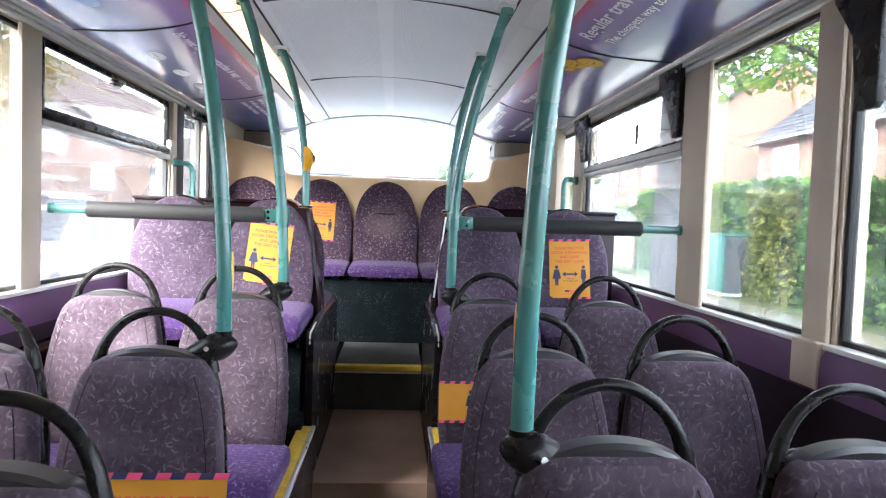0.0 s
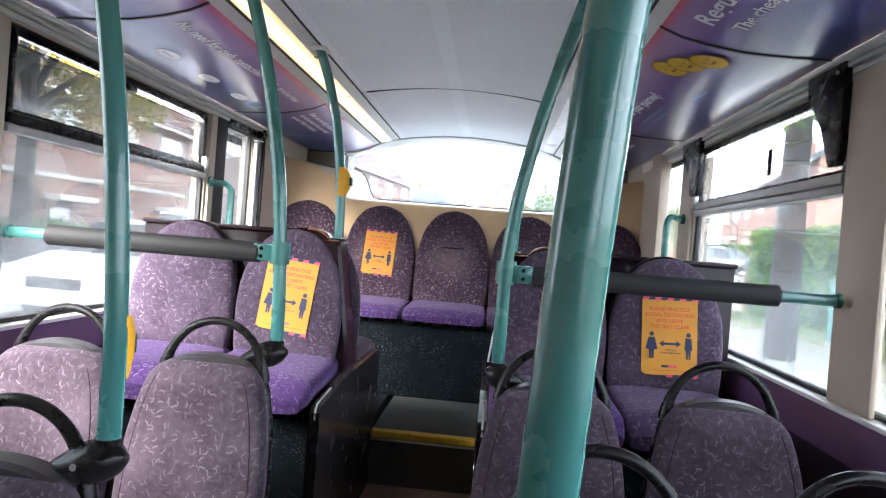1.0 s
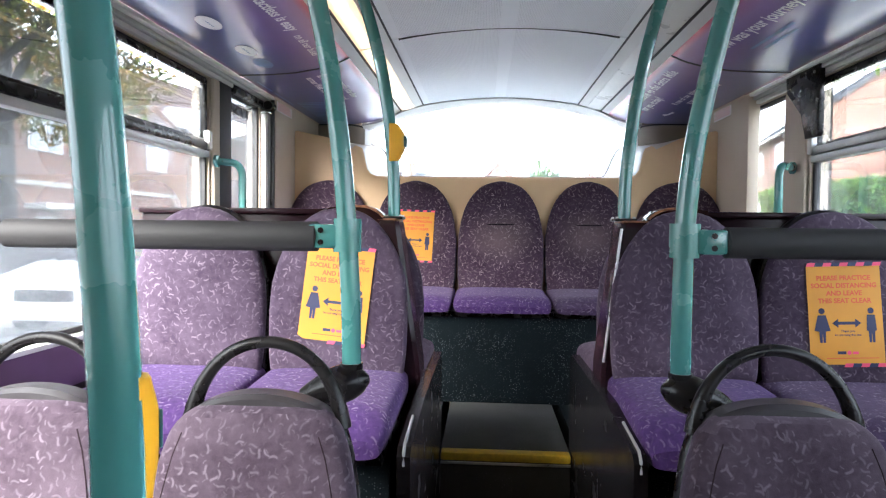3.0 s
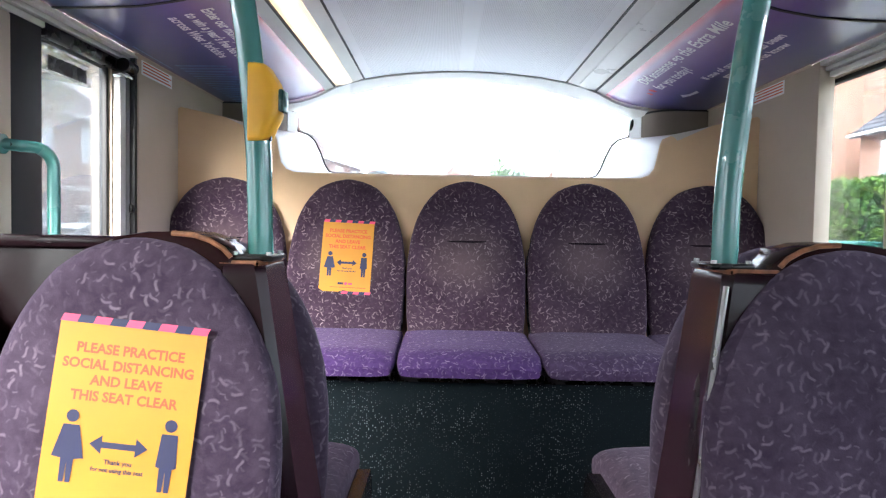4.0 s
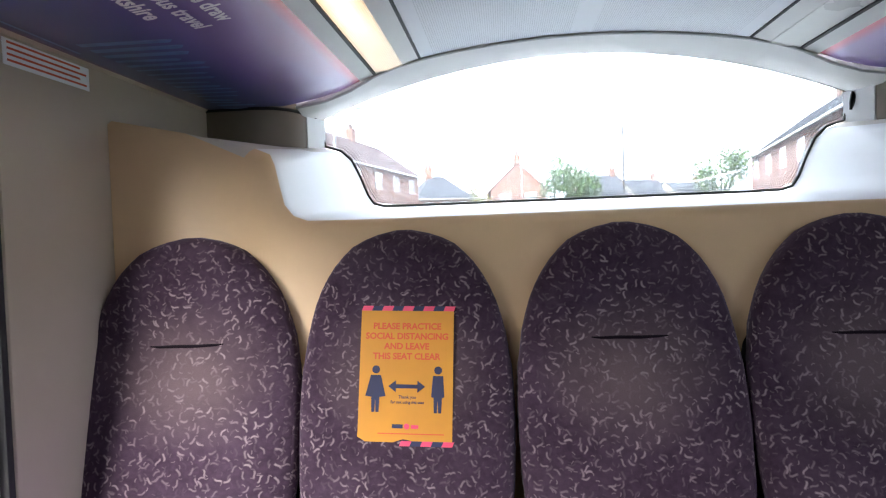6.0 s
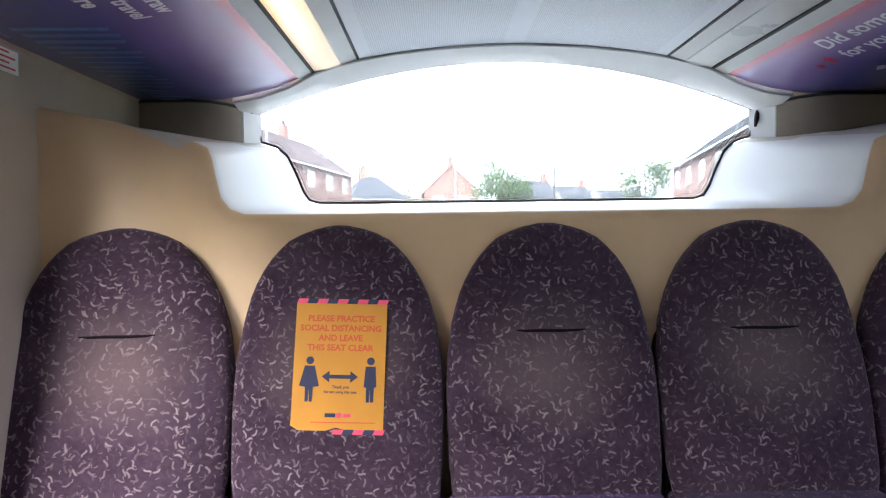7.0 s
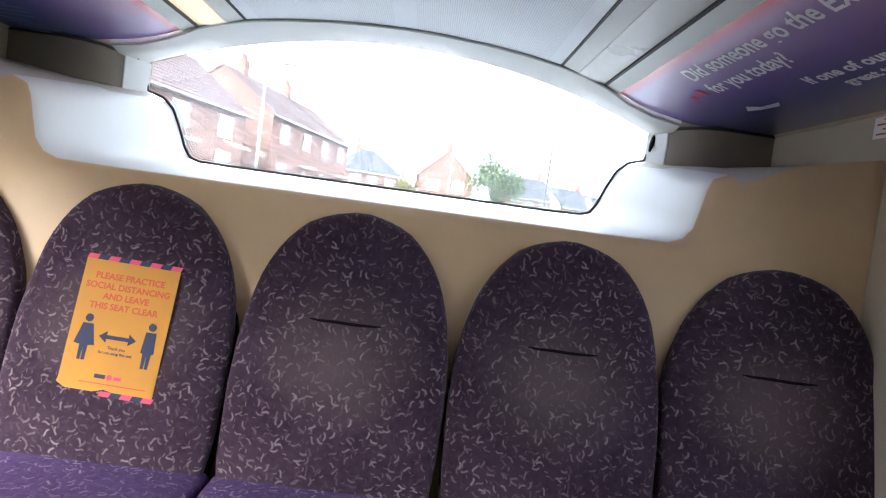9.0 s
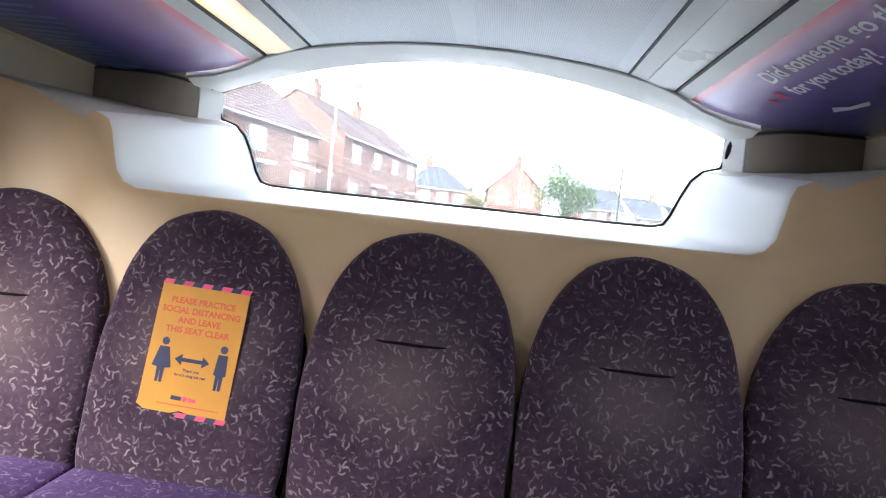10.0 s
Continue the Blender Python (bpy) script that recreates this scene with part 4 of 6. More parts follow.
for x in (-0.478, 0.474, 0.925):
    copy_thing(turned, pose(x, 3.17, PLAT + 0.003, 0, 0, 180))

for sx in (-1, 1):
    # screen between the back-to-back seats, with the post that carries the pole
    scr = thing("seat_screen", "dark plum plastic screen between back-to-back seats", "screen", "seat screens")
    part("board", box(*sorted((sx * 0.40, sx * 1.145)), 3.035, 3.062, 0.5, 1.336, 0.006), M_PLUM, scr)
    part("cap", box(*sorted((sx * 0.40, sx * 1.150)), 3.022, 3.075, 1.334, 1.352, 0.006), M_PLUM, scr, "rounded top cap")
    post_rings = []
    lean = 0.0 if sx < 0 else -0.030
    for z, x_in, ya, yb, cut in ((PLAT, 0.246, 2.950, 3.135, 0.012), (0.90, 0.270, 2.956, 3.112, 0.012), (1.300, 0.331, 2.962, 3.094, 0.012), (1.314, 0.334, 2.965, 3.091, 0.013), (1.320, 0.338, 2.970, 3.086, 0.014), (1.323, 0.345, 2.978, 3.078, 0.014)):
        x_in += lean * min(1.0, max(0.0, (z - PLAT) / 0.8))
        post_rings.append([(sx * x, y, z) for x, y in ((x_in, ya + cut), (x_in + cut, ya), (0.402 - cut, ya), (0.402, ya + cut), (0.402, yb - cut), (0.402 - cut, yb), (x_in + cut, yb), (x_in, yb - cut))])
    part("post_casing", loft(post_rings), M_PLUM, scr, "dark plum post casing", angle=30)
    px = -0.355 if sx < 0 else 0.318
    part("base_plate", box(px - 0.031, px + 0.031, 2.974, 3.052, 1.321, 1.330, 0.003), M_BLACK, scr, "black base plate")
    rim = [(0.345 + lean, 2.972), (0.395, 2.972), (0.400, 2.978), (0.400, 3.078), (0.395, 3.084), (0.345 + lean, 3.084), (0.339 + lean, 3.078), (0.339 + lean, 2.978), (0.345 + lean, 2.972)]
    part("top_rim", tube([(sx * x, y, 1.319) for x, y in rim], 0.0042, 8, caps=False), M_WORNLITRIM, scr, "worn brown top edge with its highlight painted in")
    for dx in (px - 0.024, px + 0.024):
        for y in (2.982, 3.044):
            bm = bmesh.new()
            bmesh.ops.create_cone(bm, cap_ends=True, segments=6, radius1=0.0042, radius2=0.004, depth=0.005, matrix=pose(dx, y, 1.332))
            part("bolt", bm, M_ALU, scr, "hexagon bolt", smooth=False)
    # glossy moulded corner that sweeps from the cap down to the post
    arch = [(0.377, 1.312), (0.380, 1.330), (0.391, 1.342), (0.410, 1.353), (0.432, 1.360), (0.462, 1.362), (0.505, 1.3585), (0.545, 1.353)]
    bm = bmesh.new()
    rings = []
    for x, z in arch:
        rings.append([(sx * x, 2.968, 1.300), (sx * x, 2.968, z - 0.008), (sx * x, 2.974, z), (sx * x, 3.052, z), (sx * x, 3.062, z - 0.010), (sx * x, 3.062, 1.300)])
    add_loft(bm, rings)
    part("corner_cover", bm, M_STRAP, scr, "glossy curved corner cover", angle=50)
    part("cover_edge", tube([(sx * x, 2.969, z - 0.003) for x, z in arch[1:6]], 0.0038, 8), M_WORNLITRIM, scr, "worn brown front edge with its highlight painted in")
    if sx > 0:
        part("post_trim", tube([(sx * 0.258, 2.954, 0.92), (sx * 0.303, 2.960, 1.300)], 0.0042, 8), M_STEEL, scr, "bright worn metal edge")
    # panel along the aisle
    side = thing("aisle_panel", "black side panel beside the aisle below the raised seats", "side panel", "aisle panels")
    ring = [(2.48, 0.0), (2.48, 0.800), (2.50, 0.818), (2.80, 0.846), (3.47, 0.838), (3.50, 0.80), (3.50, 0.50), (3.46, 0.0)]
    part("board", prism(ring, "x", sx * 0.238, sx * 0.268), M_PANEL, side, smooth=False)
    # added bright tube: the highlight along the panel's upper corner, modelled as a shape
    part("edge_trim", tube([(sx * 0.253, 2.482, 0.78), (sx * 0.253, 2.484, 0.808), (sx * 0.253, 2.503, 0.8225), (sx * 0.253, 2.66, 0.837)], 0.0036, 8), M_ALU, side, "bright tube standing for the highlight on the panel corner")


M_WELT = plain("purple_brown_welt", (0.026, 0.017, 0.021), 0.9, var=0.3, spec=0.05)
M_CAP = plain("scuffed_grey_plastic", (0.018, 0.016, 0.018), 0.34, var=0.3, scale=30, bump=0.2)


def row_seat(kind_label):
    """A forward seat with a black loop at the top; origin on the floor under the backrest."""
    t = thing("bus_seat", kind_label, "bus seat", "saloon seats")
    back = part("backrest", back_shell(0.46, 0.940, TAPER, 0.085, 0.18, y_off=-0.0984), M_BACKFADED, t)
    part("shell", back_shell(0.42, 0.937, TAPER, 0.045, 0.18, grow=-0.006, y_off=-0.040), M_BLACK, t, "black plastic shell")
    loop = []
    for k in range(25):
        a = math.pi * k / 24
        loop.append((-(0.124 + 0.013 * (1 - math.sin(a)) ** 2) * math.cos(a), 0.022 + 0.012 * math.sin(a), 0.893 + 0.147 * math.sin(a) ** 0.8))
    part("handle", tube(loop, [0.0112 + 0.0065 * abs(k / 12 - 1) ** 5 for k in range(25)], 12), M_BLACK, t, "black plastic grab loop")
    rim = []
    for k in range(21):
        a = math.pi * (0.10 + 0.80 * k / 20)
        rim.append((-0.134 * math.cos(a), 0.010, 0.888 + 0.060 * math.sin(a)))
    bm = bmesh.new()
    add_loft(bm, [[(x, y - 0.034, z - 0.012), (x, y - 0.033, z + 0.003), (x, y - 0.025, z + 0.011), (x, y + 0.010, z + 0.012), (x, y + 0.018, z + 0.004), (x, y + 0.020, z - 0.008)] for x, y, z in rim])
    part("top_rim", bm, M_CAP, t, "dark moulded plastic top rim")
    # welted seams down both sides of the cover
    for side in (-1, 1):
        line = []
        for k in range(13):
            h = 0.06 + 0.86 * k / 12
            w = curve_at(TAPER, h)
            x = w - 0.030
            f = (x / w) ** (1 / 0.45)
            edge = min(1.0, 6.0 * h + 0.55) * min(1.0, ((1 - h) * 7.0) ** 0.5 + 0.25)
            y = -0.0425 * edge * (1 - f * f) ** 0.275 - 0.0049 * (1 - (x / w) ** 2) + 0.18 * h * 0.48 - 0.0984
            line.append((side * x, y, 0.46 + 0.48 * h))
        part("seam", tube(line, 0.0011, 6), M_WELT, back, "stitched side seam")
    part("cushion", pad(0.42, -0.510, -0.095, 0.478, 0.470, 0.09), M_CUSH, t, "brighter violet moquette cushion")
    part("pan", box(-0.19, 0.19, -0.43, -0.02, 0.36, 0.388, 0.008), M_BLACK, t, "black seat pan")
    for x in (-0.13, 0.13):
        part("leg", box(x - 0.02, x + 0.02, -0.30, -0.16, 0.0, 0.36, 0.006), M_BLACK, t, "black seat leg")
    return t


SEATS = [(-0.468, 2.205, 0.050), (-0.882, 2.205, 0.050), (-0.506, 1.535, -0.004), (-0.925, 1.535, 0.0), (-0.462, 0.84, -0.022), (-0.905, 0.84, -0.022),
         (0.424, 2.235, 0.050), (0.845, 2.225, 0.050), (0.432, 1.555, 0.004), (0.832, 1.555, 0.005), (0.425, 0.955, -0.020), (0.848, 0.955, -0.022)]
row_proto = row_seat("purple patterned moquette bus seat with a black grab loop")
row_proto.matrix_basis = pose(*SEATS[0])
for s in SEATS[1:]:
    copy_thing(row_proto, pose(*s))

# ---------------------------------------------------------------- poles and rails
def pole(y, line, seat_side=0):
    """A grab pole standing at y; line: its (height, x) from foot to ceiling, straight below and bowed outward above."""
    t = thing("grab_pole", "teal powder-coated steel grab pole, bowed outward to the ceiling", "grab pole", "grab poles")
    pts = []
    for i in range(len(line) - 1):
        p = [line[max(0, min(len(line) - 1, i + k))] for k in (-1, 0, 1, 2)]
        for k in range(8):
            f = k / 8
            z, x = [0.5 * (2 * b + (c - a) * f + (2 * a - 5 * b + 4 * c - d) * f * f + (3 * b - a - 3 * c + d) * f ** 3) for a, b, c, d in zip(*p)]
            pts.append((x, y, z))
    (z0, x0), (z1, x1) = line[0], line[-1]
    pts.append((x1, y, z1))
    part("tube", tube(pts, 0.0185, 20), M_TEAL, t)
    part("ceiling_collar", tube([(x1, y, z1 - 0.026), (x1, y, z1 + 0.002)], 0.0225, 18), M_TEAL, t, "teal collar")
    part("ceiling_plate", box(x1 - 0.030, x1 + 0.030, y - 0.036, y + 0.036, z1 - 0.002, z1 + 0.012, 0.004), M_PALE, t, "pale fixing plate")
    if seat_side:
        s = seat_side
        path, fat = [], (0.008, 0.023, 0.030, 0.0345, 0.036, 0.0355, 0.0335, 0.030, 0.027, 0.024, 0.021)
        for k in range(11):
            f = k / 10
            path.append((x0 + s * (-0.034 + 0.122 * f), y - 0.003, z0 + 0.006 - 0.012 * f - 0.028 * f * f))
        part("socket", tube(path, fat, 20), M_BLACK, t, "black rubber socket gripping the seat")
        part("collar", tube([(x0, y, z0 + 0.020), (x0, y, z0 + 0.036)], 0.0215, 18), M_BLACK, t, "black collar")
        part("screw", tube([(x0 + s * 0.03, y - 0.042, z0 - 0.002), (x0 + s * 0.03, y - 0.031, z0 - 0.004)], 0.006, 10), M_CHROME, t, "screw head")
    return t


pole(1.57, ((0.955, -0.348), (1.15, -0.350), (1.35, -0.362), (1.5, -0.378), (1.65, -0.400), (1.8, -0.429), (1.95, -0.465), (2.050, -0.493)), -1)
pole(2.31, ((1.005, -0.332), (1.15, -0.334), (1.35, -0.346), (1.5, -0.362), (1.65, -0.387), (1.8, -0.420), (1.95, -0.463), (2.048, -0.497)), -1)
pole(3.025, ((1.325, -0.355), (1.42, -0.357), (1.5, -0.361), (1.65, -0.377), (1.8, -0.404), (1.95, -0.445), (2.050, -0.484)))
pole(0.972, ((0.915, 0.279), (1.15, 0.282), (1.28, 0.287), (1.4, 0.294), (1.5, 0.302), (1.65, 0.322), (1.8, 0.347), (1.95, 0.377), (2.072, 0.404)), 1)
pole(2.315, ((1.000, 0.279), (1.18, 0.279), (1.3, 0.281), (1.4, 0.289), (1.5, 0.303), (1.65, 0.334), (1.8, 0.372), (1.95, 0.414), (2.065, 0.450)), 1)
pole(3.005, ((1.325, 0.318), (1.42, 0.320), (1.5, 0.326), (1.65, 0.344), (1.8, 0.371), (1.95, 0.409), (2.066, 0.446)))


def bell(x, y, z, facing, h=0.122, w=0.021, deep=1.0):
    """Yellow bell push clipped round a pole; facing: degrees that its button is turned from -y."""
    t = thing("bell_push", "yellow plastic bell push clipped on the grab pole", "bell push", "bell pushes", m=pose(x, y, z, 0, 0, facing))
    prof = [(-0.5, 0.012), (-0.485, 0.021), (-0.45, 0.025), (-0.40, 0.027), (-0.32, 0.031), (-0.24, 0.036), (-0.17, 0.040), (-0.10, 0.0415), (0.14, 0.0415), (0.20, 0.0405), (0.27, 0.037), (0.34, 0.032), (0.40, 0.027), (0.45, 0.024), (0.485, 0.020), (0.5, 0.012)]
    rings = []
    for f, d in prof:
        d *= deep
        wide = w * (0.80 if abs(f) > 0.495 else 0.95 if abs(f) > 0.48 else 1.0)
        loop = [(-wide, 0.002), (-wide, -d * 0.55), (-wide * 0.96, -d * 0.80), (-wide * 0.80, -d * 0.95), (-wide * 0.5, -d), (wide * 0.5, -d), (wide * 0.80, -d * 0.95), (wide * 0.96, -d * 0.80), (wide, -d * 0.55), (wide, 0.002)]
        rings.append([(x, y, f * h) for x, y in loop])
    part("casing", loft(rings), M_YELLOW, t, angle=50)
    part("button", box(-0.0145, 0.0145, -0.047 * deep, -0.040 * deep, -0.013, 0.019, 0.0025), M_BUTTON, t, "dark green push button")
    bm = bmesh.new()
    bmesh.ops.create_uvsphere(bm, u_segments=14, v_segments=8, radius=0.0088, matrix=pose(0, -0.0468 * deep, 0.003) @ Matrix.Diagonal((1, 0.22, 1, 1)))
    part("button_mark", bm, M_BUTTON, t, "raised round mark")
    part("screw", tube([(0, -0.022, -0.45 * h), (0, -0.0265, -0.45 * h)], 0.004, 8), M_BLACK, t, "dark screw")
    return t


bell(-0.366, 3.024, 1.549, 86, 0.112)
bell(-0.349, 1.572, 1.135, 180, 0.107, 0.0165, 0.8)
bell(0.281, 0.974, 1.10, 180, 0.107, 0.0165, 0.8)


def cross_rail(x_in, x_out, y, z, f0, f1):
    s = 1 if x_out > x_in else -1
    t = thing("cross_rail", "teal grab rail with a charcoal foam sleeve across the seats", "grab rail", "cross rails")
    part("tube", tube([(x_in + s * 0.03, y, z), (x_out, y + 0.01, z)], 0.0165, 18), M_TEAL, t)
    part("sleeve", tube([(f0, y, z), (f0 + s * 0.004, y, z), (f1 - s * 0.004, y + 0.007, z), (f1, y + 0.007, z)], [0.018, 0.0285, 0.0285, 0.018], 20), M_FOAM, t, "charcoal foam sleeve")
    cl = part("clamp", tube([(x_in, y, z - 0.028), (x_in, y, z + 0.034)], 0.027, 18), M_TEAL, t, "teal clamp")
    part("clamp_arm", box(*sorted((x_in + s * 0.015, x_in + s * 0.072)), y - 0.021, y + 0.021, z - 0.022, z + 0.024, 0.006), M_TEAL, t, "teal clamp arm")
    for dz in (-0.010, 0.012):
        part("bolt", tube([(x_in + s * 0.046, y - 0.0195, z + dz), (x_in + s * 0.046, y - 0.0235, z + dz)], 0.0055, 8), M_BLACK, cl, "dark bolt")
    part("wall_flange", tube([(x_out - s * 0.012, y + 0.01, z), (x_out, y + 0.01, z)], 0.020, 18), M_TEAL, t, "round wall flange")


cross_rail(-0.341, -WALL + 0.04, 2.31, 1.279, -0.395, -1.020)
cross_rail(0.281, WALL - 0.04, 2.315, 1.276, 0.350, 0.995)

# bars bent out from the wall: foot on the pillar, elbow, upright, and back to the wall below
for sx, foot, x_up, y_up in ((-1, 3.64, 1.100, 3.742), (1, 3.825, 1.054, 3.690)):
    t = thing("wall_grab_bar", "teal bent grab bar by the window pillar", "grab bar", "wall grab bars")
    a, e = Vector((sx * (WALL - 0.018), foot, 1.556)), Vector((sx * x_up, y_up, 1.556))
    out = (e - a).normalized()
    turn = [e - out * (0.05 - 0.05 * math.sin(k * math.pi / 12)) + Vector((0, 0, -0.05 + 0.05 * math.cos(k * math.pi / 12))) for k in range(7)]
    low = Vector((sx * (WALL - 0.018), foot, 1.22))
    part("tube", tube([a, a + out * 0.02] + turn + [Vector((e.x, e.y, 1.30)), Vector((e.x, e.y, 1.27)) - out * 0.012, Vector((e.x, e.y, 1.24)) - out * 0.045, low], 0.0155, 16), M_TEAL, t)
    for z in (1.556, 1.22):
        part("flange", tube([(sx * (WALL - 0.030), foot, z), (sx * (WALL - 0.0185), foot, z)], 0.025, 16), M_TEAL, t, "round flange")
    part("bolt", tube([a + out * 0.035 + Vector((0, -0.014, 0)), a + out * 0.035 + Vector((0, -0.021, 0))], 0.006, 8), M_BLACK, t, "dark bolt")

# ---------------------------------------------------------------- stickers on seats
def sticker_sheet():
    """Yellow notice, 188 x 265 mm, drawn in x (right) and z (up), facing -y, origin at its centre."""
    t = thing("seat_notice", "orange-yellow paper notice with red wording stuck on a seat back", "notice", "seat notices")
    w, h = 0.0965, 0.1325

    def lie(x, z, off=0.0004):
        """The paper's slightly buckled face, off metres in front."""
        return -0.0010 * math.sin(1.05 * (x / w + 1) + 1.5 * (z / h + 1)) - off

    bm = bmesh.new()
    n = 12
    grid = [[bm.verts.new((-w + 2 * w * i / n, lie(-w + 2 * w * i / n, -h + 2 * h * j / n, 0.0) - (0.004 if (i, j) == (0, 0) else 0), -h + 2 * h * j / n + (0.010 if (i, j) == (0, 0) else 0))) for i in range(n + 1)] for j in range(n + 1)]
    for j in range(n):
        for i in range(n):
            bm.faces.new((grid[j][i], grid[j][i + 1], grid[j + 1][i + 1], grid[j + 1][i]))
    sheet = part("sheet", bm, M_SHEET, t, "creased orange-yellow paper")
    for zz, skip in ((h - 0.001, 0), (-h - 0.007, 4)):
        for k in range(9):
            if k < skip:
                continue
            x0 = -w + 2 * w * k / 9
            bm = bmesh.new()
            vs = [bm.verts.new(p) for p in ((x0, -0.0018, zz), (x0 + 2 * w / 9, -0.0018, zz), (x0 + 2 * w / 9 + 0.004, -0.0018, zz + 0.010), (x0 + 0.004, -0.0018, zz + 0.010))]
            bm.faces.new(vs)
            part("stripe", bm, M_PINK if k % 2 == 0 else M_NAVY, sheet, smooth=False)

    def words(body, size, x, z, mat, bold=0.0006, align="CENTER"):
        me = flat_text(body, size, align, 1.0, bold)
        bm = bmesh.new()
        bm.from_mesh(me)
        for v in bm.verts:
            v.co = (x + v.co.x, lie(x + v.co.x, z + v.co.y, 0.0005), z + v.co.y)
        part("wording", bm, mat, sheet, smooth=False)

    for k, line in enumerate(("PLEASE PRACTICE", "SOCIAL DISTANCING", "AND LEAVE", "THIS SEAT CLEAR")):
        words(line, 0.0178, 0.0, 0.094 - 0.0205 * k, M_SHEETRED)
    words("Thank you", 0.0085, 0.004, -0.046, M_NAVY, 0.0002)
    words("for not using this seat", 0.0078, 0.004, -0.056, M_NAVY, 0.0002)
    bm = bmesh.new()
    ax = [(-0.036, -0.022), (-0.020, -0.010), (-0.020, -0.018), (0.024, -0.018), (0.024, -0.010), (0.040, -0.022), (0.024, -0.034), (0.024, -0.026), (-0.020, -0.026), (-0.020, -0.034)]
    bm.faces.new([bm.verts.new((x, lie(x, z, 0.0007), z)) for x, z in ax])
    part("arrow", bm, M_NAVY, sheet, "navy double-headed arrow", smooth=False)
    for x, wide in ((-0.062, 0.021), (0.066, 0.0135)):
        bm = bmesh.new()
        bmesh.ops.create_circle(bm, cap_ends=True, radius=0.0082, segments=16, matrix=pose(x, lie(x, 0.011, 0.0008), 0.011, 90, 0, 0))
        top = 0.0105
        bm.faces.new([bm.verts.new((x + a, lie(x + a, z, 0.0007), z)) for a, z in ((-top, 0.000), (top, 0.000), (wide, -0.042), (0.0085, -0.044), (0.0075, -0.074), (0.0012, -0.074), (0.0, -0.048), (-0.0012, -0.074), (-0.0075, -0.074), (-0.0085, -0.044), (-wide, -0.042))])
        part("symbol", bm, M_NAVY, sheet, "plain navy shape", smooth=False)
    bm = bmesh.new()
    add_box(bm, -0.026, -0.004, -0.0027, -0.0022, -0.105, -0.097)
    part("logo_bar", bm, M_NAVY, sheet, smooth=False)
    bm = bmesh.new()
    bmesh.ops.create_circle(bm, cap_ends=True, radius=0.0058, segments=14, matrix=pose(0.004, -0.0026, -0.101, 90, 0, 0))
    add_box(bm, 0.013, 0.028, -0.0027, -0.0022, -0.105, -0.098)
    part("logo_disc", bm, M_PINK, sheet, smooth=False)
    bm = bmesh.new()
    add_box(bm, -0.055, 0.08, -0.0027, -0.0022, -0.1165, -0.1145)
    part("small_print", bm, M_SHEETRED, sheet, smooth=False)
    return t


NOTICES = [(-0.4538, 4.4925, 1.2513, 11.5, 2.0), (-0.5025, 2.9065, 1.104, 5.7, 5.5), (0.890, 2.9065, 1.074, 5.7, -2.0)]
sheet0 = sticker_sheet()
for k, (x, y, z, tip, turn) in enumerate(NOTICES):
    m = pose(x, y, z, -tip, turn, 0)
    if k == 0:
        sheet0.matrix_basis = m
    else:
        copy_thing(sheet0, m)


def small_notice():
    """A shorter notice with striped edges and one figure, origin at its centre, facing -y."""
    t = thing("seat_notice", "short orange-yellow paper notice with striped edges on a seat back", "notice", "seat notices")
    w, h = 0.0965, 0.062
    bm = box(-w, w, -0.0008, 0.0002, -h, h)
    sheet = part("sheet", bm, M_SHEET, t, "creased orange-yellow paper", smooth=False)
    for zz in (h - 0.001, -h - 0.008):
        for k in range(11):
            x0 = -w + 2 * w * k / 11
            bm = bmesh.new()
            bm.faces.new([bm.verts.new(p) for p in ((x0, -0.0014, zz), (x0 + 2 * w / 11, -0.0014, zz), (x0 + 2 * w / 11 + 0.004, -0.0014, zz + 0.009), (x0 + 0.004, -0.0014, zz + 0.009))])
            part("stripe", bm, M_PINK if k % 2 == 0 else M_NAVY, sheet, smooth=False)
    bm = bmesh.new()
    x = 0.014
    bmesh.ops.create_circle(bm, cap_ends=True, radius=0.0075, segments=16, matrix=pose(x, -0.0016, 0.033, 90, 0, 0))
    bm.faces.new([bm.verts.new((x + a, -0.0014, z)) for a, z in ((-0.011, 0.023), (0.011, 0.023), (0.019, -0.013), (0.009, -0.013), (0.008, -0.036), (-0.008, -0.036), (-0.009, -0.013), (-0.019, -0.013))])
    part("symbol", bm, M_NAVY, sheet, "plain navy shape", smooth=False)
    return t


small_notice().matrix_basis = pose(0.330, 2.114, 0.664, -10)
copy_thing(sheet0, pose(-0.44, 1.392, 0.483, -10) @ Matrix.Diagonal((1.49, 1.0, 1.49, 1.0)))

# ---------------------------------------------------------------- print on the adverts
def cove_words(sx, index, body, size, y_start, s, length, mat=None, bold=0.0, slant=0.15, drift=0.0):
    """Wording wrapped on a cove panel, s metres in from its outer edge, set to a length."""
    me = flat_text(body, size, "LEFT", 1.0, bold + 0.0006)
    bm = bmesh.new()
    bm.from_mesh(me)
    wide = max(v.co.x for v in bm.verts)
    bmesh.ops.subdivide_edges(bm, edges=[e for e in bm.edges if e.calc_length() > 0.02], cuts=1)
    for v in bm.verts:
        tx, ty = (v.co.x + slant * v.co.y) * length / wide, v.co.y
        x, z = cove_at(s + ty + drift * tx, 0.0022)
        v.co = (sx * x, y_start + tx if sx < 0 else y_start - tx, z)
    part("wording", bm, mat or M_PRINT, ADVERTS[(sx, index)], smooth=False)


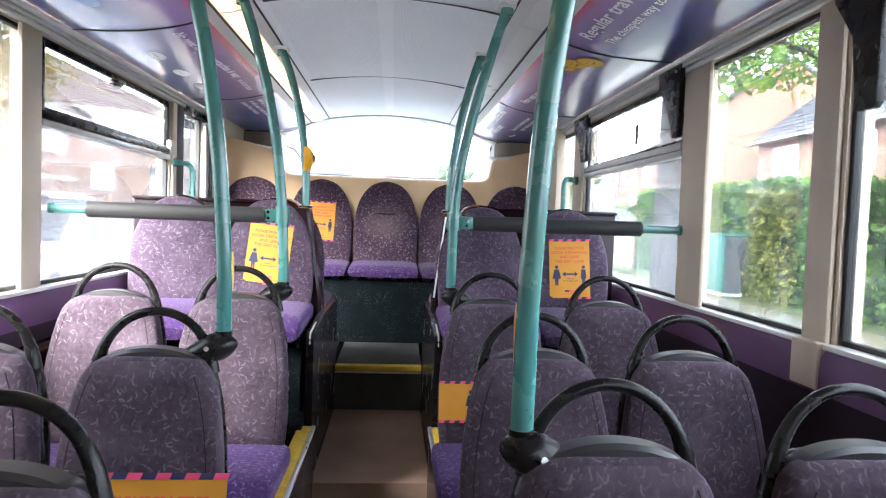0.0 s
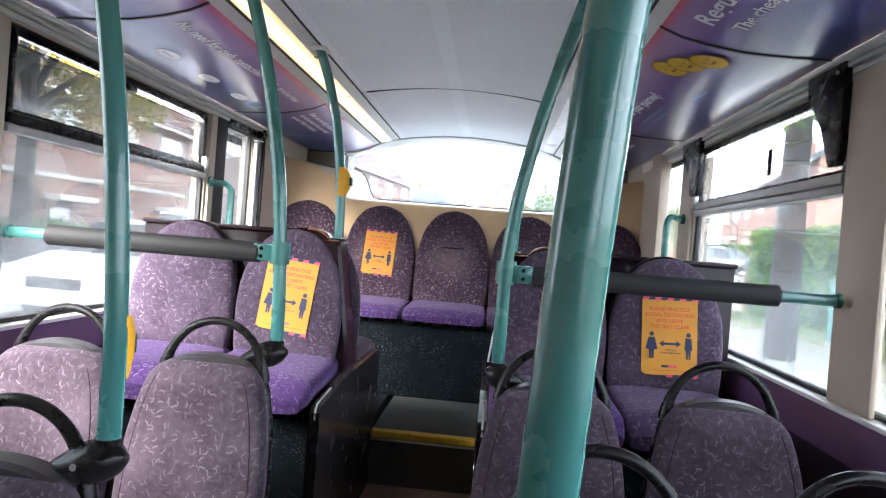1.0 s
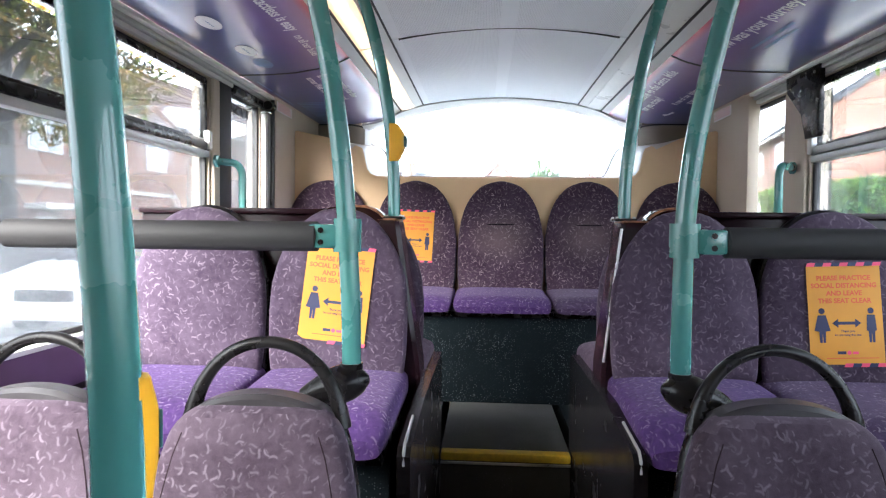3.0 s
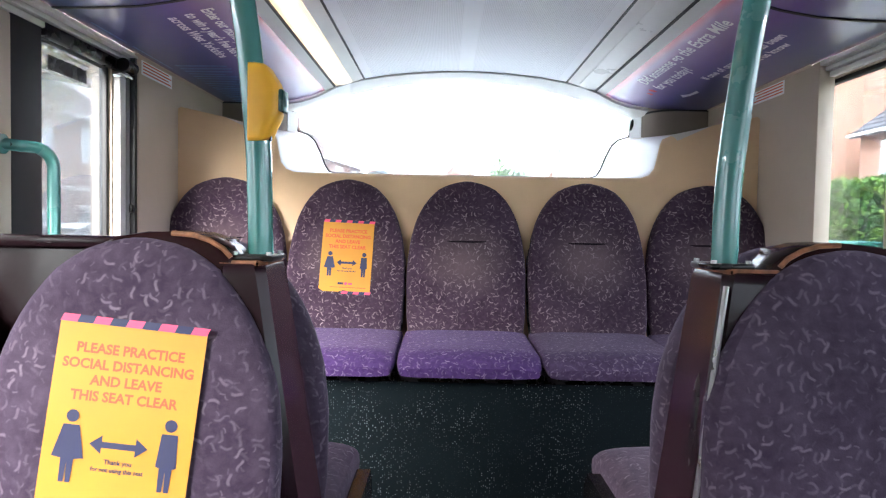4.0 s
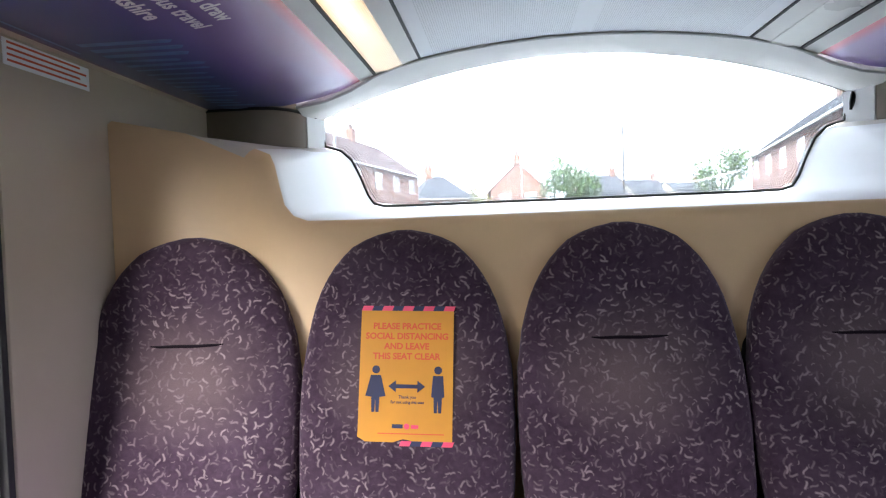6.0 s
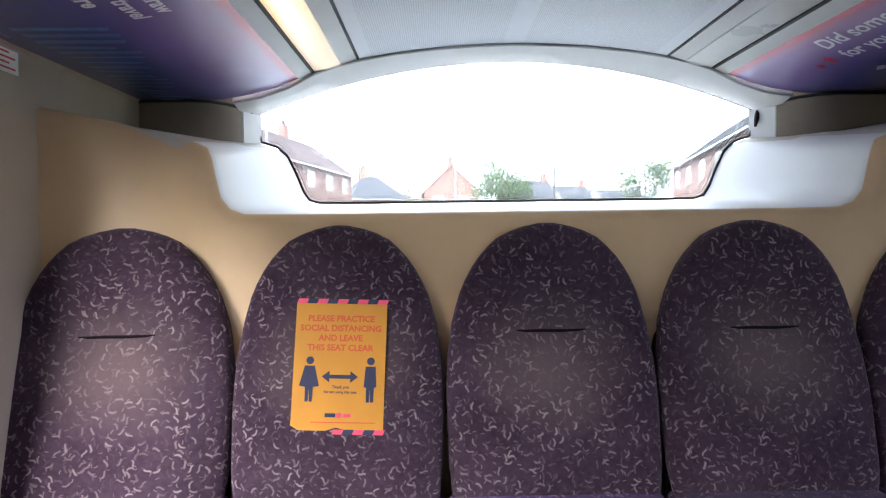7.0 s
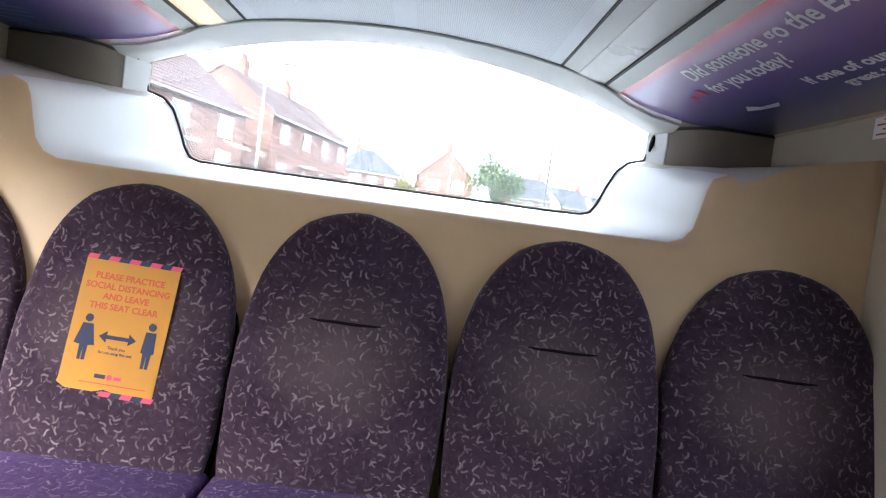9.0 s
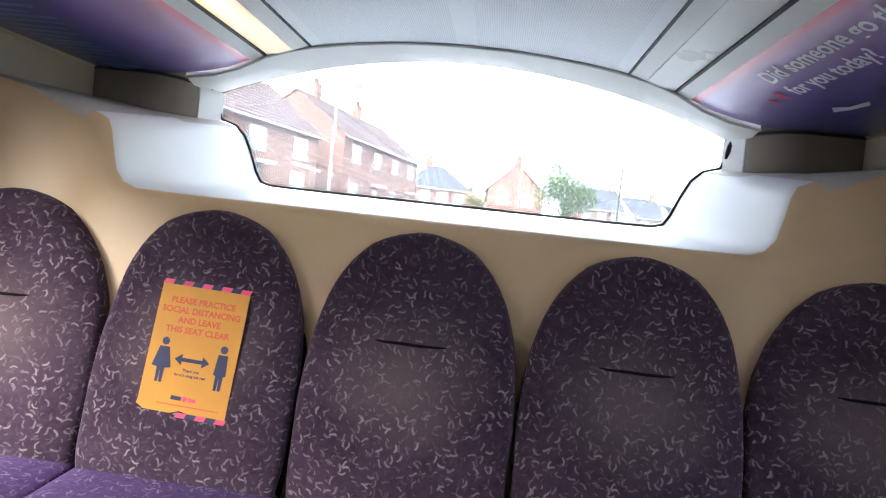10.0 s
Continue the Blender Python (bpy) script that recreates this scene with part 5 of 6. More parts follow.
def cove_patch(sx, index, outline, mat, name, off=0.0022):
    bm = bmesh.new()
    vs = []
    for y, s in outline:
        x, z = cove_at(s, off)
        vs.append(bm.verts.new((sx * x, y, z)))
    bm.faces.new(vs)
    part(name, bm, mat, ADVERTS[(sx, index)], smooth=False)


def oval(y, s, ry, rs, n=20):
    return [(y + ry * math.cos(2 * math.pi * k / n), s + rs * math.sin(2 * math.pi * k / n)) for k in range(n)]


cove_words(-1, 6, "Enter our monthly prize draw", 0.046, 3.885, 0.362, 0.53, bold=0.0009)
cove_words(-1, 6, "to win a year's free bus travel", 0.046, 3.895, 0.311, 0.52, bold=0.0009)
cove_words(-1, 6, "across West Yorkshire", 0.046, 3.905, 0.260, 0.425, bold=0.0009)
rnd = random.Random(5)
for k in range(17):
    y, top = 4.40 + 0.041 * k, 0.235 - 0.006 * k + rnd.uniform(-0.025, 0.02)
    wide = rnd.uniform(0.010, 0.022)
    cove_patch(-1, 6, [(y, 0.070), (y + wide, 0.070), (y + wide + 0.030, top), (y + 0.036, top + 0.012), (y + 0.026, top)], M_PRINTBLUE, "skyline_print")
for a, b in ((3.92, 4.12), (4.16, 4.46)):
    cove_patch(-1, 6, [(a, 0.034), (b, 0.034), (b, 0.040), (a, 0.040)], M_PRINTBLUE, "print_bar")
cove_words(-1, 5, "No need for cash, contactless is easy", 0.056, 2.51, 0.335, 0.80, bold=0.0010, drift=0.05)
cove_words(-1, 5, "on all our buses", 0.045, 3.36, 0.372, 0.26)
for k, y in enumerate((2.80, 3.12, 3.44, 3.62)):
    cove_patch(-1, 5, oval(y, 0.170, 0.070, 0.034), M_PRINT if k < 3 else M_PRINTBLUE, "oval_print")
    cove_patch(-1, 5, [(y - 0.04, 0.166), (y + 0.04, 0.166), (y + 0.04, 0.174), (y - 0.04, 0.174)], M_PRINTBLUE, "print_bar")
for k, y in enumerate((1.35, 1.75, 2.1)):
    cove_patch(-1, 4, oval(y, 0.20, 0.075, 0.036), M_PRINTBLUE, "oval_print")
cove_words(1, 6, "Did someone go the Extra Mile", 0.064, 4.755, 0.400, 0.80, bold=0.0008)
cove_words(1, 6, "for you today?", 0.064, 4.765, 0.332, 0.335, bold=0.0008)
cove_patch(1, 6, [(4.885, 0.335), (4.862, 0.335), (4.858, 0.352), (4.875, 0.362)], M_PRINTRED, "red_mark")
cove_patch(1, 6, [(4.825, 0.340), (4.805, 0.338), (4.80, 0.360), (4.812, 0.374), (4.83, 0.362)], M_PRINTRED, "red_mark")
cove_words(1, 6, "If one of our drivers has been", 0.046, 4.52, 0.240, 0.56, bold=0.0009)
cove_words(1, 6, "great today let us know", 0.046, 4.47, 0.188, 0.44, bold=0.0009)
cove_patch(1, 6, [(4.84, 0.215), (4.80, 0.24), (4.77, 0.215), (4.70, 0.21), (4.73, 0.19), (4.80, 0.20)], M_PRINT, "white_mark")
cove_words(1, 5, "How was your journey?", 0.066, 3.58, 0.350, 0.56, bold=0.0010, drift=-0.06)
for k, (a, b) in enumerate(((3.50, 3.20), (3.47, 3.25), (3.0, 2.88))):
    cove_patch(1, 5, [(a, 0.270 - 0.035 * k), (b, 0.262 - 0.035 * k), (b, 0.275 - 0.035 * k), (a, 0.283 - 0.035 * k)], M_PRINTBLUE, "print_bar")
for k in range(3):
    y, s = 2.72 - 0.078 * k, 0.372 - 0.038 * k + 0.01 * (k % 2)
    cove_patch(1, 5, oval(y, s, 0.058, 0.060), M_OCHRE, "disc_outline", 0.0024 + 0.0010 * k)
    cove_patch(1, 5, oval(y, s, 0.053, 0.055), M_EMOJI, "yellow_disc_print", 0.0028 + 0.0010 * k)
    for dy in (-0.016, 0.016):
        cove_patch(1, 5, oval(y + dy, s + 0.010, 0.005, 0.005, 8), M_OCHRE, "disc_mark", 0.0032 + 0.0010 * k)
    cove_patch(1, 5, [(y - 0.022, s - 0.010), (y + 0.022, s - 0.010), (y + 0.012, s - 0.020), (y - 0.012, s - 0.020)], M_OCHRE, "disc_mark", 0.0032 + 0.0010 * k)
cove_words(1, 4, "Regular traveller?", 0.078, 2.32, 0.372, 0.62, bold=0.001)
cove_words(1, 4, "The cheapest way to travel", 0.055, 2.30, 0.292, 0.62)


# ---------------------------------------------------------------- outside
GROUND = -0.22


def earth_material(name, a, b, scale, rough=0.85):
    m = Nodes(name)
    o = m.obj()
    n1, n2 = m.noise(o, scale, 6), m.noise(o, scale * 14, 4)
    c = m.mix(m.ramp(n1, [(0.3, (0, 0, 0)), (0.7, (1, 1, 1))]), rgb(*a), rgb(*b))
    c = m.mix(m.math("MULTIPLY", n2, 0.4), c, rgb(*[v * 0.5 for v in a]))
    m.bump(n2, 0.6, 0.02)
    return m.set(Base_Color=c, Roughness=rough)


def brick_material(name, a, b, mortar):
    m = Nodes(name)
    uv = m.uv()
    br = m.add("TexBrick", {"Vector": uv, "Color1": rgb(*a), "Color2": rgb(*b), "Mortar": rgb(*mortar), "Scale": 1.0, "Mortar Size": 0.010, "Brick Width": 0.225, "Row Height": 0.075})
    n = m.noise(uv, 0.8, 5)
    c = m.mix(m.math("MULTIPLY", n, 0.35), br.outputs["Color"], rgb(0.12, 0.06, 0.045))
    m.bump(br.outputs["Fac"], 0.3, 0.01)
    return m.set(Base_Color=c, Roughness=0.9)


def leaf_material(name, a, b, c2, thin_share=0.45):
    m = Nodes(name)
    r = m.add("NewGeometry").outputs["Random Per Island"]
    c = m.ramp(r, [(0.0, a), (0.55, b), (1.0, c2)])
    m.bsdf.inputs["Subsurface Weight"].default_value = 0.0
    m.bsdf.inputs["Transmission Weight"].default_value = 0.0
    m.set(Base_Color=c, Roughness=0.55)
    thin = m.add("BsdfTranslucent", {0: c})
    both_ways = m.add("MixShader", {0: thin_share, 1: m.bsdf.outputs[0], 2: thin.outputs[0]})
    m.l.new(both_ways.outputs[0], m.n["Material Output"].inputs[0])
    return m.mat


M_GRASS = earth_material("wet_grass_and_leaf_litter", (0.045, 0.075, 0.018), (0.085, 0.12, 0.03), 0.9)
M_ROAD = earth_material("wet_asphalt", (0.24, 0.241, 0.246), (0.33, 0.332, 0.338), 0.4, 0.28)
M_PAVE = earth_material("pale_paving", (0.42, 0.41, 0.39), (0.54, 0.53, 0.51), 1.2, 0.6)
M_BRICK = brick_material("red_brick", (0.22, 0.078, 0.050), (0.27, 0.112, 0.070), (0.33, 0.29, 0.25))
M_BRICK2 = brick_material("orange_brick", (0.26, 0.100, 0.060), (0.31, 0.140, 0.085), (0.36, 0.32, 0.28))
M_FOOT = earth_material("damp_footway_asphalt", (0.17, 0.172, 0.155), (0.25, 0.248, 0.225), 1.2, 0.6)
M_RENDER = earth_material("pale_rendered_wall", (0.50, 0.47, 0.42), (0.62, 0.58, 0.53), 1.5, 0.85)
M_TILE = earth_material("brown_roof_tiles", (0.16, 0.115, 0.105), (0.23, 0.17, 0.16), 2.5, 0.85)
M_SLATE = earth_material("grey_roof_tiles", (0.075, 0.08, 0.092), (0.12, 0.125, 0.14), 2.5, 0.85)
for roof_tiles in (M_TILE, M_SLATE):
    roof_tiles.node_tree.nodes["Principled BSDF"].inputs["Specular IOR Level"].default_value = 0.12
M_WHITE = plain("white_painted_frames", (0.75, 0.75, 0.74), 0.45, var=0.04)
M_PANE = plain("house_window_glass", (0.35, 0.39, 0.43), 0.08, var=0.25, scale=1.2)
M_BARK = earth_material("dark_wet_bark", (0.020, 0.016, 0.013), (0.042, 0.034, 0.028), 6.0)
M_LEAF = leaf_material("green_leaves", (0.05, 0.10, 0.02), (0.09, 0.16, 0.03), (0.16, 0.22, 0.05))
M_LEAF_AUT = leaf_material("turning_leaves", (0.09, 0.15, 0.03), (0.23, 0.24, 0.05), (0.50, 0.24, 0.05))
M_HEDGE = leaf_material("hedge_leaves", (0.014, 0.055, 0.009), (0.045, 0.150, 0.020), (0.21, 0.34, 0.050), 0.28)
M_HEDGE2 = leaf_material("yellowing_hedge_leaves", (0.05, 0.09, 0.016), (0.15, 0.19, 0.035), (0.44, 0.38, 0.08), 0.25)
M_LEAF_LIGHT = leaf_material("yellow_green_leaves", (0.06, 0.14, 0.03), (0.14, 0.25, 0.045), (0.30, 0.38, 0.07))
M_CARW = plain("white_car_paint", (0.72, 0.74, 0.76), 0.18, var=0.03, coat=0.6)
M_CARS = plain("silver_car_paint", (0.40, 0.44, 0.48), 0.22, metal=0.4, var=0.04, coat=0.6)
M_CARD = plain("dark_grey_car_paint", (0.11, 0.12, 0.135), 0.2, metal=0.3, var=0.05, coat=0.6)
M_CARGLASS = plain("dark_car_glass", (0.03, 0.035, 0.04), 0.06, var=0.2)
M_TYRE = plain("car_tyre", (0.02, 0.02, 0.02), 0.8)
M_GALV = plain("galvanised_post", (0.35, 0.37, 0.38), 0.5, metal=0.4)
M_BIN = plain("teal_bin_plastic", (0.02, 0.17, 0.15), 0.5)

ground = part("ground", box(-500, 500, -400, 700, GROUND - 0.4, GROUND - 0.12), M_GRASS, smooth=False)
tagged(ground, "wet grass and gardens reaching the distance", "ground", kind="structure")
tagged(part("road", box(-6.9, 1.9, -300, 600, GROUND - 0.3, GROUND - 0.10), M_ROAD, smooth=False), "wet grey asphalt road", "road", kind="structure")
tagged(part("pavement_near", box(1.9, 7.4, -300, 600, GROUND - 0.3, GROUND + 0.02, 0.02), M_FOOT), "damp grey footway with a kerb", "pavement", kind="structure")
tagged(part("pavement_far", box(-9.4, -6.9, -300, 600, GROUND - 0.3, GROUND + 0.02, 0.02), M_PAVE), "pale paved footway across the road", "pavement", kind="structure")
tagged(part("ground_verge", box(7.4, 30, -120, 300, GROUND - 0.3, GROUND + 0.03), M_GRASS, smooth=False), "grass verge strewn with fallen leaves", "ground", kind="structure")
tagged(part("ground_gardens", box(-60, -9.4, -120, 300, GROUND - 0.3, GROUND + 0.03), M_GRASS, smooth=False), "grass front gardens", "ground", kind="structure")


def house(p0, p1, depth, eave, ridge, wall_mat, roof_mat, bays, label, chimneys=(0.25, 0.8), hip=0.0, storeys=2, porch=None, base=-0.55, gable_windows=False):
    """A house whose front runs from p0 to p1 (ground plan), its inside to the left of that run."""
    d = Vector((p1[0] - p0[0], p1[1] - p0[1], 0))
    L = d.length
    ang = math.degrees(math.atan2(d.y, d.x))
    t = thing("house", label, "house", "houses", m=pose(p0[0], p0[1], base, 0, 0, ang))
    gable = [(0, GROUND - base), (depth, GROUND - base), (depth, eave), (depth / 2, ridge if not hip else eave + 0.01), (0, eave)]
    part("walls", prism(gable, "x", 0, L), wall_mat, t, smooth=False)
    o, th = 0.35, 0.16
    bm = bmesh.new()
    if hip:
        h = hip
        a = [bm.verts.new(p) for p in ((-o, -o, eave - 0.05), (L + o, -o, eave - 0.05), (L + o, depth + o, eave - 0.05), (-o, depth + o, eave - 0.05))]
        r = [bm.verts.new(p) for p in ((h, depth / 2, ridge), (L - h, depth / 2, ridge))]
        bm.faces.new((a[0], a[1], r[1], r[0]))
        bm.faces.new((a[1], a[2], r[1]))
        bm.faces.new((a[2], a[3], r[0], r[1]))
        bm.faces.new((a[3], a[0], r[0]))
        bm.faces.new(a[::-1])
    else:
        slope = (ridge - eave) / (depth / 2)
        e = eave - slope * o
        add_prism(bm, [(-o, e), (-o, e + th), (depth / 2, ridge + th), (depth + o, e + th), (depth + o, e), (depth / 2, ridge + 0.01)], "x", -0.12, L + 0.12)
    roof = part("roof", bm, roof_mat, t, "tiled pitched roof", smooth=False)
    # tile courses stand proud in rows
    if not hip:
        n = int(math.hypot(depth / 2, ridge - eave) / 0.33)
        bm = bmesh.new()
        for k in range(n):
            f = (k + 0.5) / n
            y, z = -o + (depth / 2 + o) * f, (eave - slope * o) + (ridge - eave + slope * o) * f + th
            add_box(bm, -0.1, L + 0.1, y - 0.02, y + 0.02, z, z + 0.035)
        part("tile_courses", bm, roof_mat, roof, smooth=False)
    part("gutter", box(-0.15, L + 0.15, -o - 0.10, -o + 0.02, eave - 0.20, eave - 0.10, 0.02), M_WHITE, t, "white gutter board")
    for cx in chimneys:
        part("chimney", box(cx * L - 0.38, cx * L + 0.38, depth / 2 - 0.3, depth / 2 + 0.3, ridge - 0.6, ridge + 1.05, 0.02), wall_mat, roof, "brick chimney", smooth=False)
        for dx in (-0.18, 0.18):
            part("chimney_pot", tube([(cx * L + dx, depth / 2, ridge + 1.05), (cx * L + dx, depth / 2, ridge + 1.45)], [0.13, 0.10], 10), M_TILE, roof, "clay pot")
    if gable_windows:
        for y in (depth * 0.27, depth * 0.73):
            for z in (1.55, eave - 1.05):
                fr = part("window", box(-0.06, 0.02, y - 0.62, y + 0.62, z - 0.62, z + 0.62, 0.01), M_WHITE, t, "white framed window", smooth=False)
                for side in (-1, 1):
                    part("pane", box(-0.075, -0.06, *sorted((y + side * 0.05, y + side * 0.55)), z - 0.54, z + 0.54), M_PANE, fr, smooth=False)
    if porch == "band":
        part("band_course", box(0.0, L, -0.07, 0.0, 2.92, 3.06, 0.01), M_RENDER, t, "white painted band above the ground floor", smooth=False)
    for k in range(bays):
        x = L * (k + 0.5) / bays
        for s in range(storeys):
            zc = 1.55 if s == 0 else eave - 1.05
            w, hgt = min(0.75, L / bays * 0.30), 0.62
            if s == 0 and k % 2 == 1:
                part("door", box(x - 0.45, x + 0.45, -0.05, 0.02, 0.0, 2.05), M_WHITE, t, "white front door", smooth=False)
                part("canopy", box(x - 0.9, x + 0.9, -0.7, 0.0, 2.25, 2.42, 0.03), M_WHITE, t, "white flat porch canopy")
                continue
            fr = part("window", box(x - w, x + w, -0.06, 0.02, zc - hgt, zc + hgt, 0.01), M_WHITE, t, "white framed window", smooth=False)
            for side in (-1, 1):
                part("pane", box(*sorted((x + side * 0.05, x + side * (w - 0.07))), -0.075, -0.06, zc - hgt + 0.08, zc + hgt - 0.08), M_PANE, fr, smooth=False)
    return t


def leaf_cloud(bm, rnd, centre, radii, count, size, hollow=0.35):
    """Small tilted leaves scattered through an uneven ball."""
    cx, cy, cz = centre
    for _ in range(count):
        while True:
            p = Vector((rnd.uniform(-1, 1), rnd.uniform(-1, 1), rnd.uniform(-1, 1)))
            if hollow < p.length < 1:
                break
        p *= 0.85 + 0.3 * noise.noise(p * 2.3 + Vector(centre))
        c = Vector((cx + p.x * radii[0], cy + p.y * radii[1], cz + p.z * radii[2]))
        n = Vector((rnd.gauss(0, 1), rnd.gauss(0, 1), rnd.gauss(0.4, 1))).normalized()
        u = n.orthogonal().normalized()
        u = Matrix.Rotation(rnd.uniform(0, 6.28), 3, n) @ u
        v = n.cross(u)
        s = size * rnd.uniform(0.6, 1.3)
        pts = (c - u * s, c + v * s * 0.45, c + u * s * 1.1, c - v * s * 0.45)
        bm.faces.new([bm.verts.new(q) for q in pts])


def raw_part(name, bm, mat, parent, label=""):
    me = bpy.data.meshes.new(name)
    bm.to_mesh(me)
    bm.free()
    me.materials.append(mat)
    ob = new(name, me)
    ob.parent = parent
    if label:
        tagged(ob, label)
    return ob


def tree(x, y, height, spread, leaf, count, size, seed, label, trunk_r=0.16, crown_from=0.4):
    rnd = random.Random(seed)
    t = thing("tree", label, "tree", "street trees", m=pose(x, y, GROUND))
    fork = height * crown_from
    part("trunk", tube([(0, 0, 0), (0.03, 0.02, fork * 0.5), (0.0, 0.05, fork), (0.06, 0.02, height * 0.8)], [trunk_r * 1.25, trunk_r, trunk_r * 0.8, trunk_r * 0.25], 10), M_BARK, t)
    bm = bmesh.new()
    for k in range(11):
        a = 2.4 * k + rnd.uniform(-0.3, 0.3)
        r = spread * rnd.uniform(0.35, 0.85)
        z = height * (crown_from + (1 - crown_from) * rnd.uniform(0.15, 0.92))
        tip = (r * math.cos(a), r * math.sin(a), z)
        mid = (tip[0] * 0.45, tip[1] * 0.45, fork + (z - fork) * 0.6)
        part("limb", tube([(0, 0.03, fork * rnd.uniform(0.85, 1.1)), mid, tip], [trunk_r * 0.45, trunk_r * 0.28, trunk_r * 0.08], 7), M_BARK, t)
        leaf_cloud(bm, rnd, tip, (spread * 0.48, spread * 0.48, height * 0.17), count // 11, size, 0.1)
    raw_part("crown", bm, leaf, t, "leafy crown with gaps")
    return t


def hedge(x0, x1, y0, y1, height, mat, count, seed, label, size=0.035):
    rnd = random.Random(seed)
    bm = bmesh.new()
    for _ in range(count):
        f = rnd.random()
        if f < 0.62:
            c = Vector((x0 + rnd.uniform(-0.05, 0.12), rnd.uniform(y0, y1), GROUND + height * rnd.random()))
        elif f < 0.82:
            c = Vector((rnd.uniform(x0, x1), rnd.uniform(y0, y1), GROUND + height + rnd.uniform(-0.12, 0.06)))
        else:
            c = Vector((rnd.uniform(x0, x1), (y0 if rnd.random() < 0.5 else y1) + rnd.uniform(-0.05, 0.08), GROUND + height * rnd.random()))
        c += Vector((0.12, 0.12, 0.10)) * noise.noise(c * 1.3)
        n = Vector((rnd.gauss(0, 1), rnd.gauss(0, 1), rnd.gauss(0.3, 1))).normalized()
        u = Matrix.Rotation(rnd.uniform(0, 6.28), 3, n) @ n.orthogonal().normalized()
        v = n.cross(u)
        s = size * rnd.uniform(0.6, 1.4)
        bm.faces.new([bm.verts.new(q) for q in (c - u * s, c + v * s * 0.5, c + u * s, c - v * s * 0.5)])
    t = thing("hedge", label, "hedge", "hedges")
    raw_part("leaves", bm, mat, t)
    part("heart", box(x0 + 0.16, x1 - 0.16, y0 + 0.16, y1 - 0.16, GROUND, GROUND + height - 0.16, 0.08), M_BARK, t, "dark twiggy heart")
    return t


def car(x, y, heading, paint, label, h=1.5, L=4.3, base=GROUND):
    t = thing("car", label, "car", "parked cars", m=pose(x, y, base - 0.08, 0, 0, heading))
    w = 0.88
    k = h / 1.5
    body = [(0.0, 0.35), (0.02, 0.62), (0.12, 0.78), (0.95, 0.95), (1.25, 1.0), (3.6, 1.02), (L - 0.08, 0.92), (L, 0.55), (L - 0.05, 0.30), (0.1, 0.25)]
    rings = []
    for s, q in ((-1.0, 0.94), (-0.93, 1.0), (0.93, 1.0), (1.0, 0.94)):
        rings.append([(s * w, (p[0] - L / 2) * q, 0.62 + (p[1] * k - 0.62) * q) for p in body])
    part("body", loft(rings), paint, t, angle=25)
    cab = [(1.05, 0.96), (1.85, 1.42), (2.2, 1.49), (3.1, 1.48), (3.55, 1.38), (4.05, 1.0)]
    cabin = bmesh.new()
    add_loft(cabin, [[(s * w * (0.93 - 0.22 * max(0, (p[1] - 0.96) / 0.53)), p[0] - L / 2, p[1] * k) for p in cab] for s in (-1, 1)])
    part("cabin_glass", cabin, M_CARGLASS, t, "dark window glass", smooth=False)
    roof = [(1.9, 1.43), (2.2, 1.50), (3.1, 1.49), (3.5, 1.40)]
    part("roof", loft([[(s * w * 0.73, p[0] - L / 2, p[1] * k + dz) for p in roof] for s, dz in ((-1, 0.0), (-0.9, 0.02), (0.9, 0.02), (1, 0.0))], closed=False), paint, t)
    for s in (-1, 1):
        part("headlamp", box(*sorted((s * 0.50, s * 0.80)), -L / 2 - 0.01, -L / 2 + 0.12, 0.66 * k, 0.80 * k, 0.03), M_PANE, t, "clear headlamp")
        for py in (-L / 2 + 0.85, L / 2 - 0.85):
            wh = part("wheel", tube([(s * 0.70, py, 0.31), (s * 0.90, py, 0.31)], 0.31, 20), M_TYRE, t, "black tyre")
            part("rim", tube([(s * 0.895, py, 0.31), (s * 0.91, py, 0.31)], 0.19, 14), M_CHROME, wh, "alloy rim")
    part("grille", box(-0.42, 0.42, -L / 2 - 0.012, -L / 2 + 0.03, 0.50 * k, 0.66 * k, 0.02), M_TYRE, t, "dark grille")
    part("plate", box(-0.26, 0.26, -L / 2 - 0.02, -L / 2 - 0.005, 0.38 * k, 0.48 * k), M_WHITE, t, "plain pale plate", smooth=False)
    return t


def post(x, y, h, r, name, label, arm=0.0):
    t = thing(name, label, name.replace("_", " "), m=pose(x, y, GROUND))
    part("column", tube([(0, 0, 0), (0, 0, h * 0.25), (0, 0, h)], [r * 1.5, r, r * 0.7], 10), M_GALV if name == "street_lamp" else M_BARK, t)
    if arm:
        part("lamp_arm", tube([(0, 0, h), (arm * 0.4, 0, h + 0.15), (arm, 0, h + 0.15)], r * 0.5, 8), M_GALV, t)
        part("lantern", box(*sorted((arm * 0.8, arm * 1.5)), -0.1, 0.1, h + 0.09, h + 0.2, 0.03), M_GALV, t, "grey lantern")


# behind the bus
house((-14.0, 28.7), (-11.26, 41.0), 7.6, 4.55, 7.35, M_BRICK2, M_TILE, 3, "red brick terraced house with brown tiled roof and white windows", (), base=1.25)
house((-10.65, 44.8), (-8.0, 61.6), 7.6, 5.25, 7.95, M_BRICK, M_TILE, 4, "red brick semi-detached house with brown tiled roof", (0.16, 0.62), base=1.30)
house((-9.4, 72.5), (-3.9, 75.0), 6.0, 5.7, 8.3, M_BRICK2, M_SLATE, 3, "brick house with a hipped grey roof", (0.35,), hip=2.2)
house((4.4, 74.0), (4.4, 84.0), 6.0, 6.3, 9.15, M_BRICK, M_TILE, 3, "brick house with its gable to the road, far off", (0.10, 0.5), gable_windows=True)
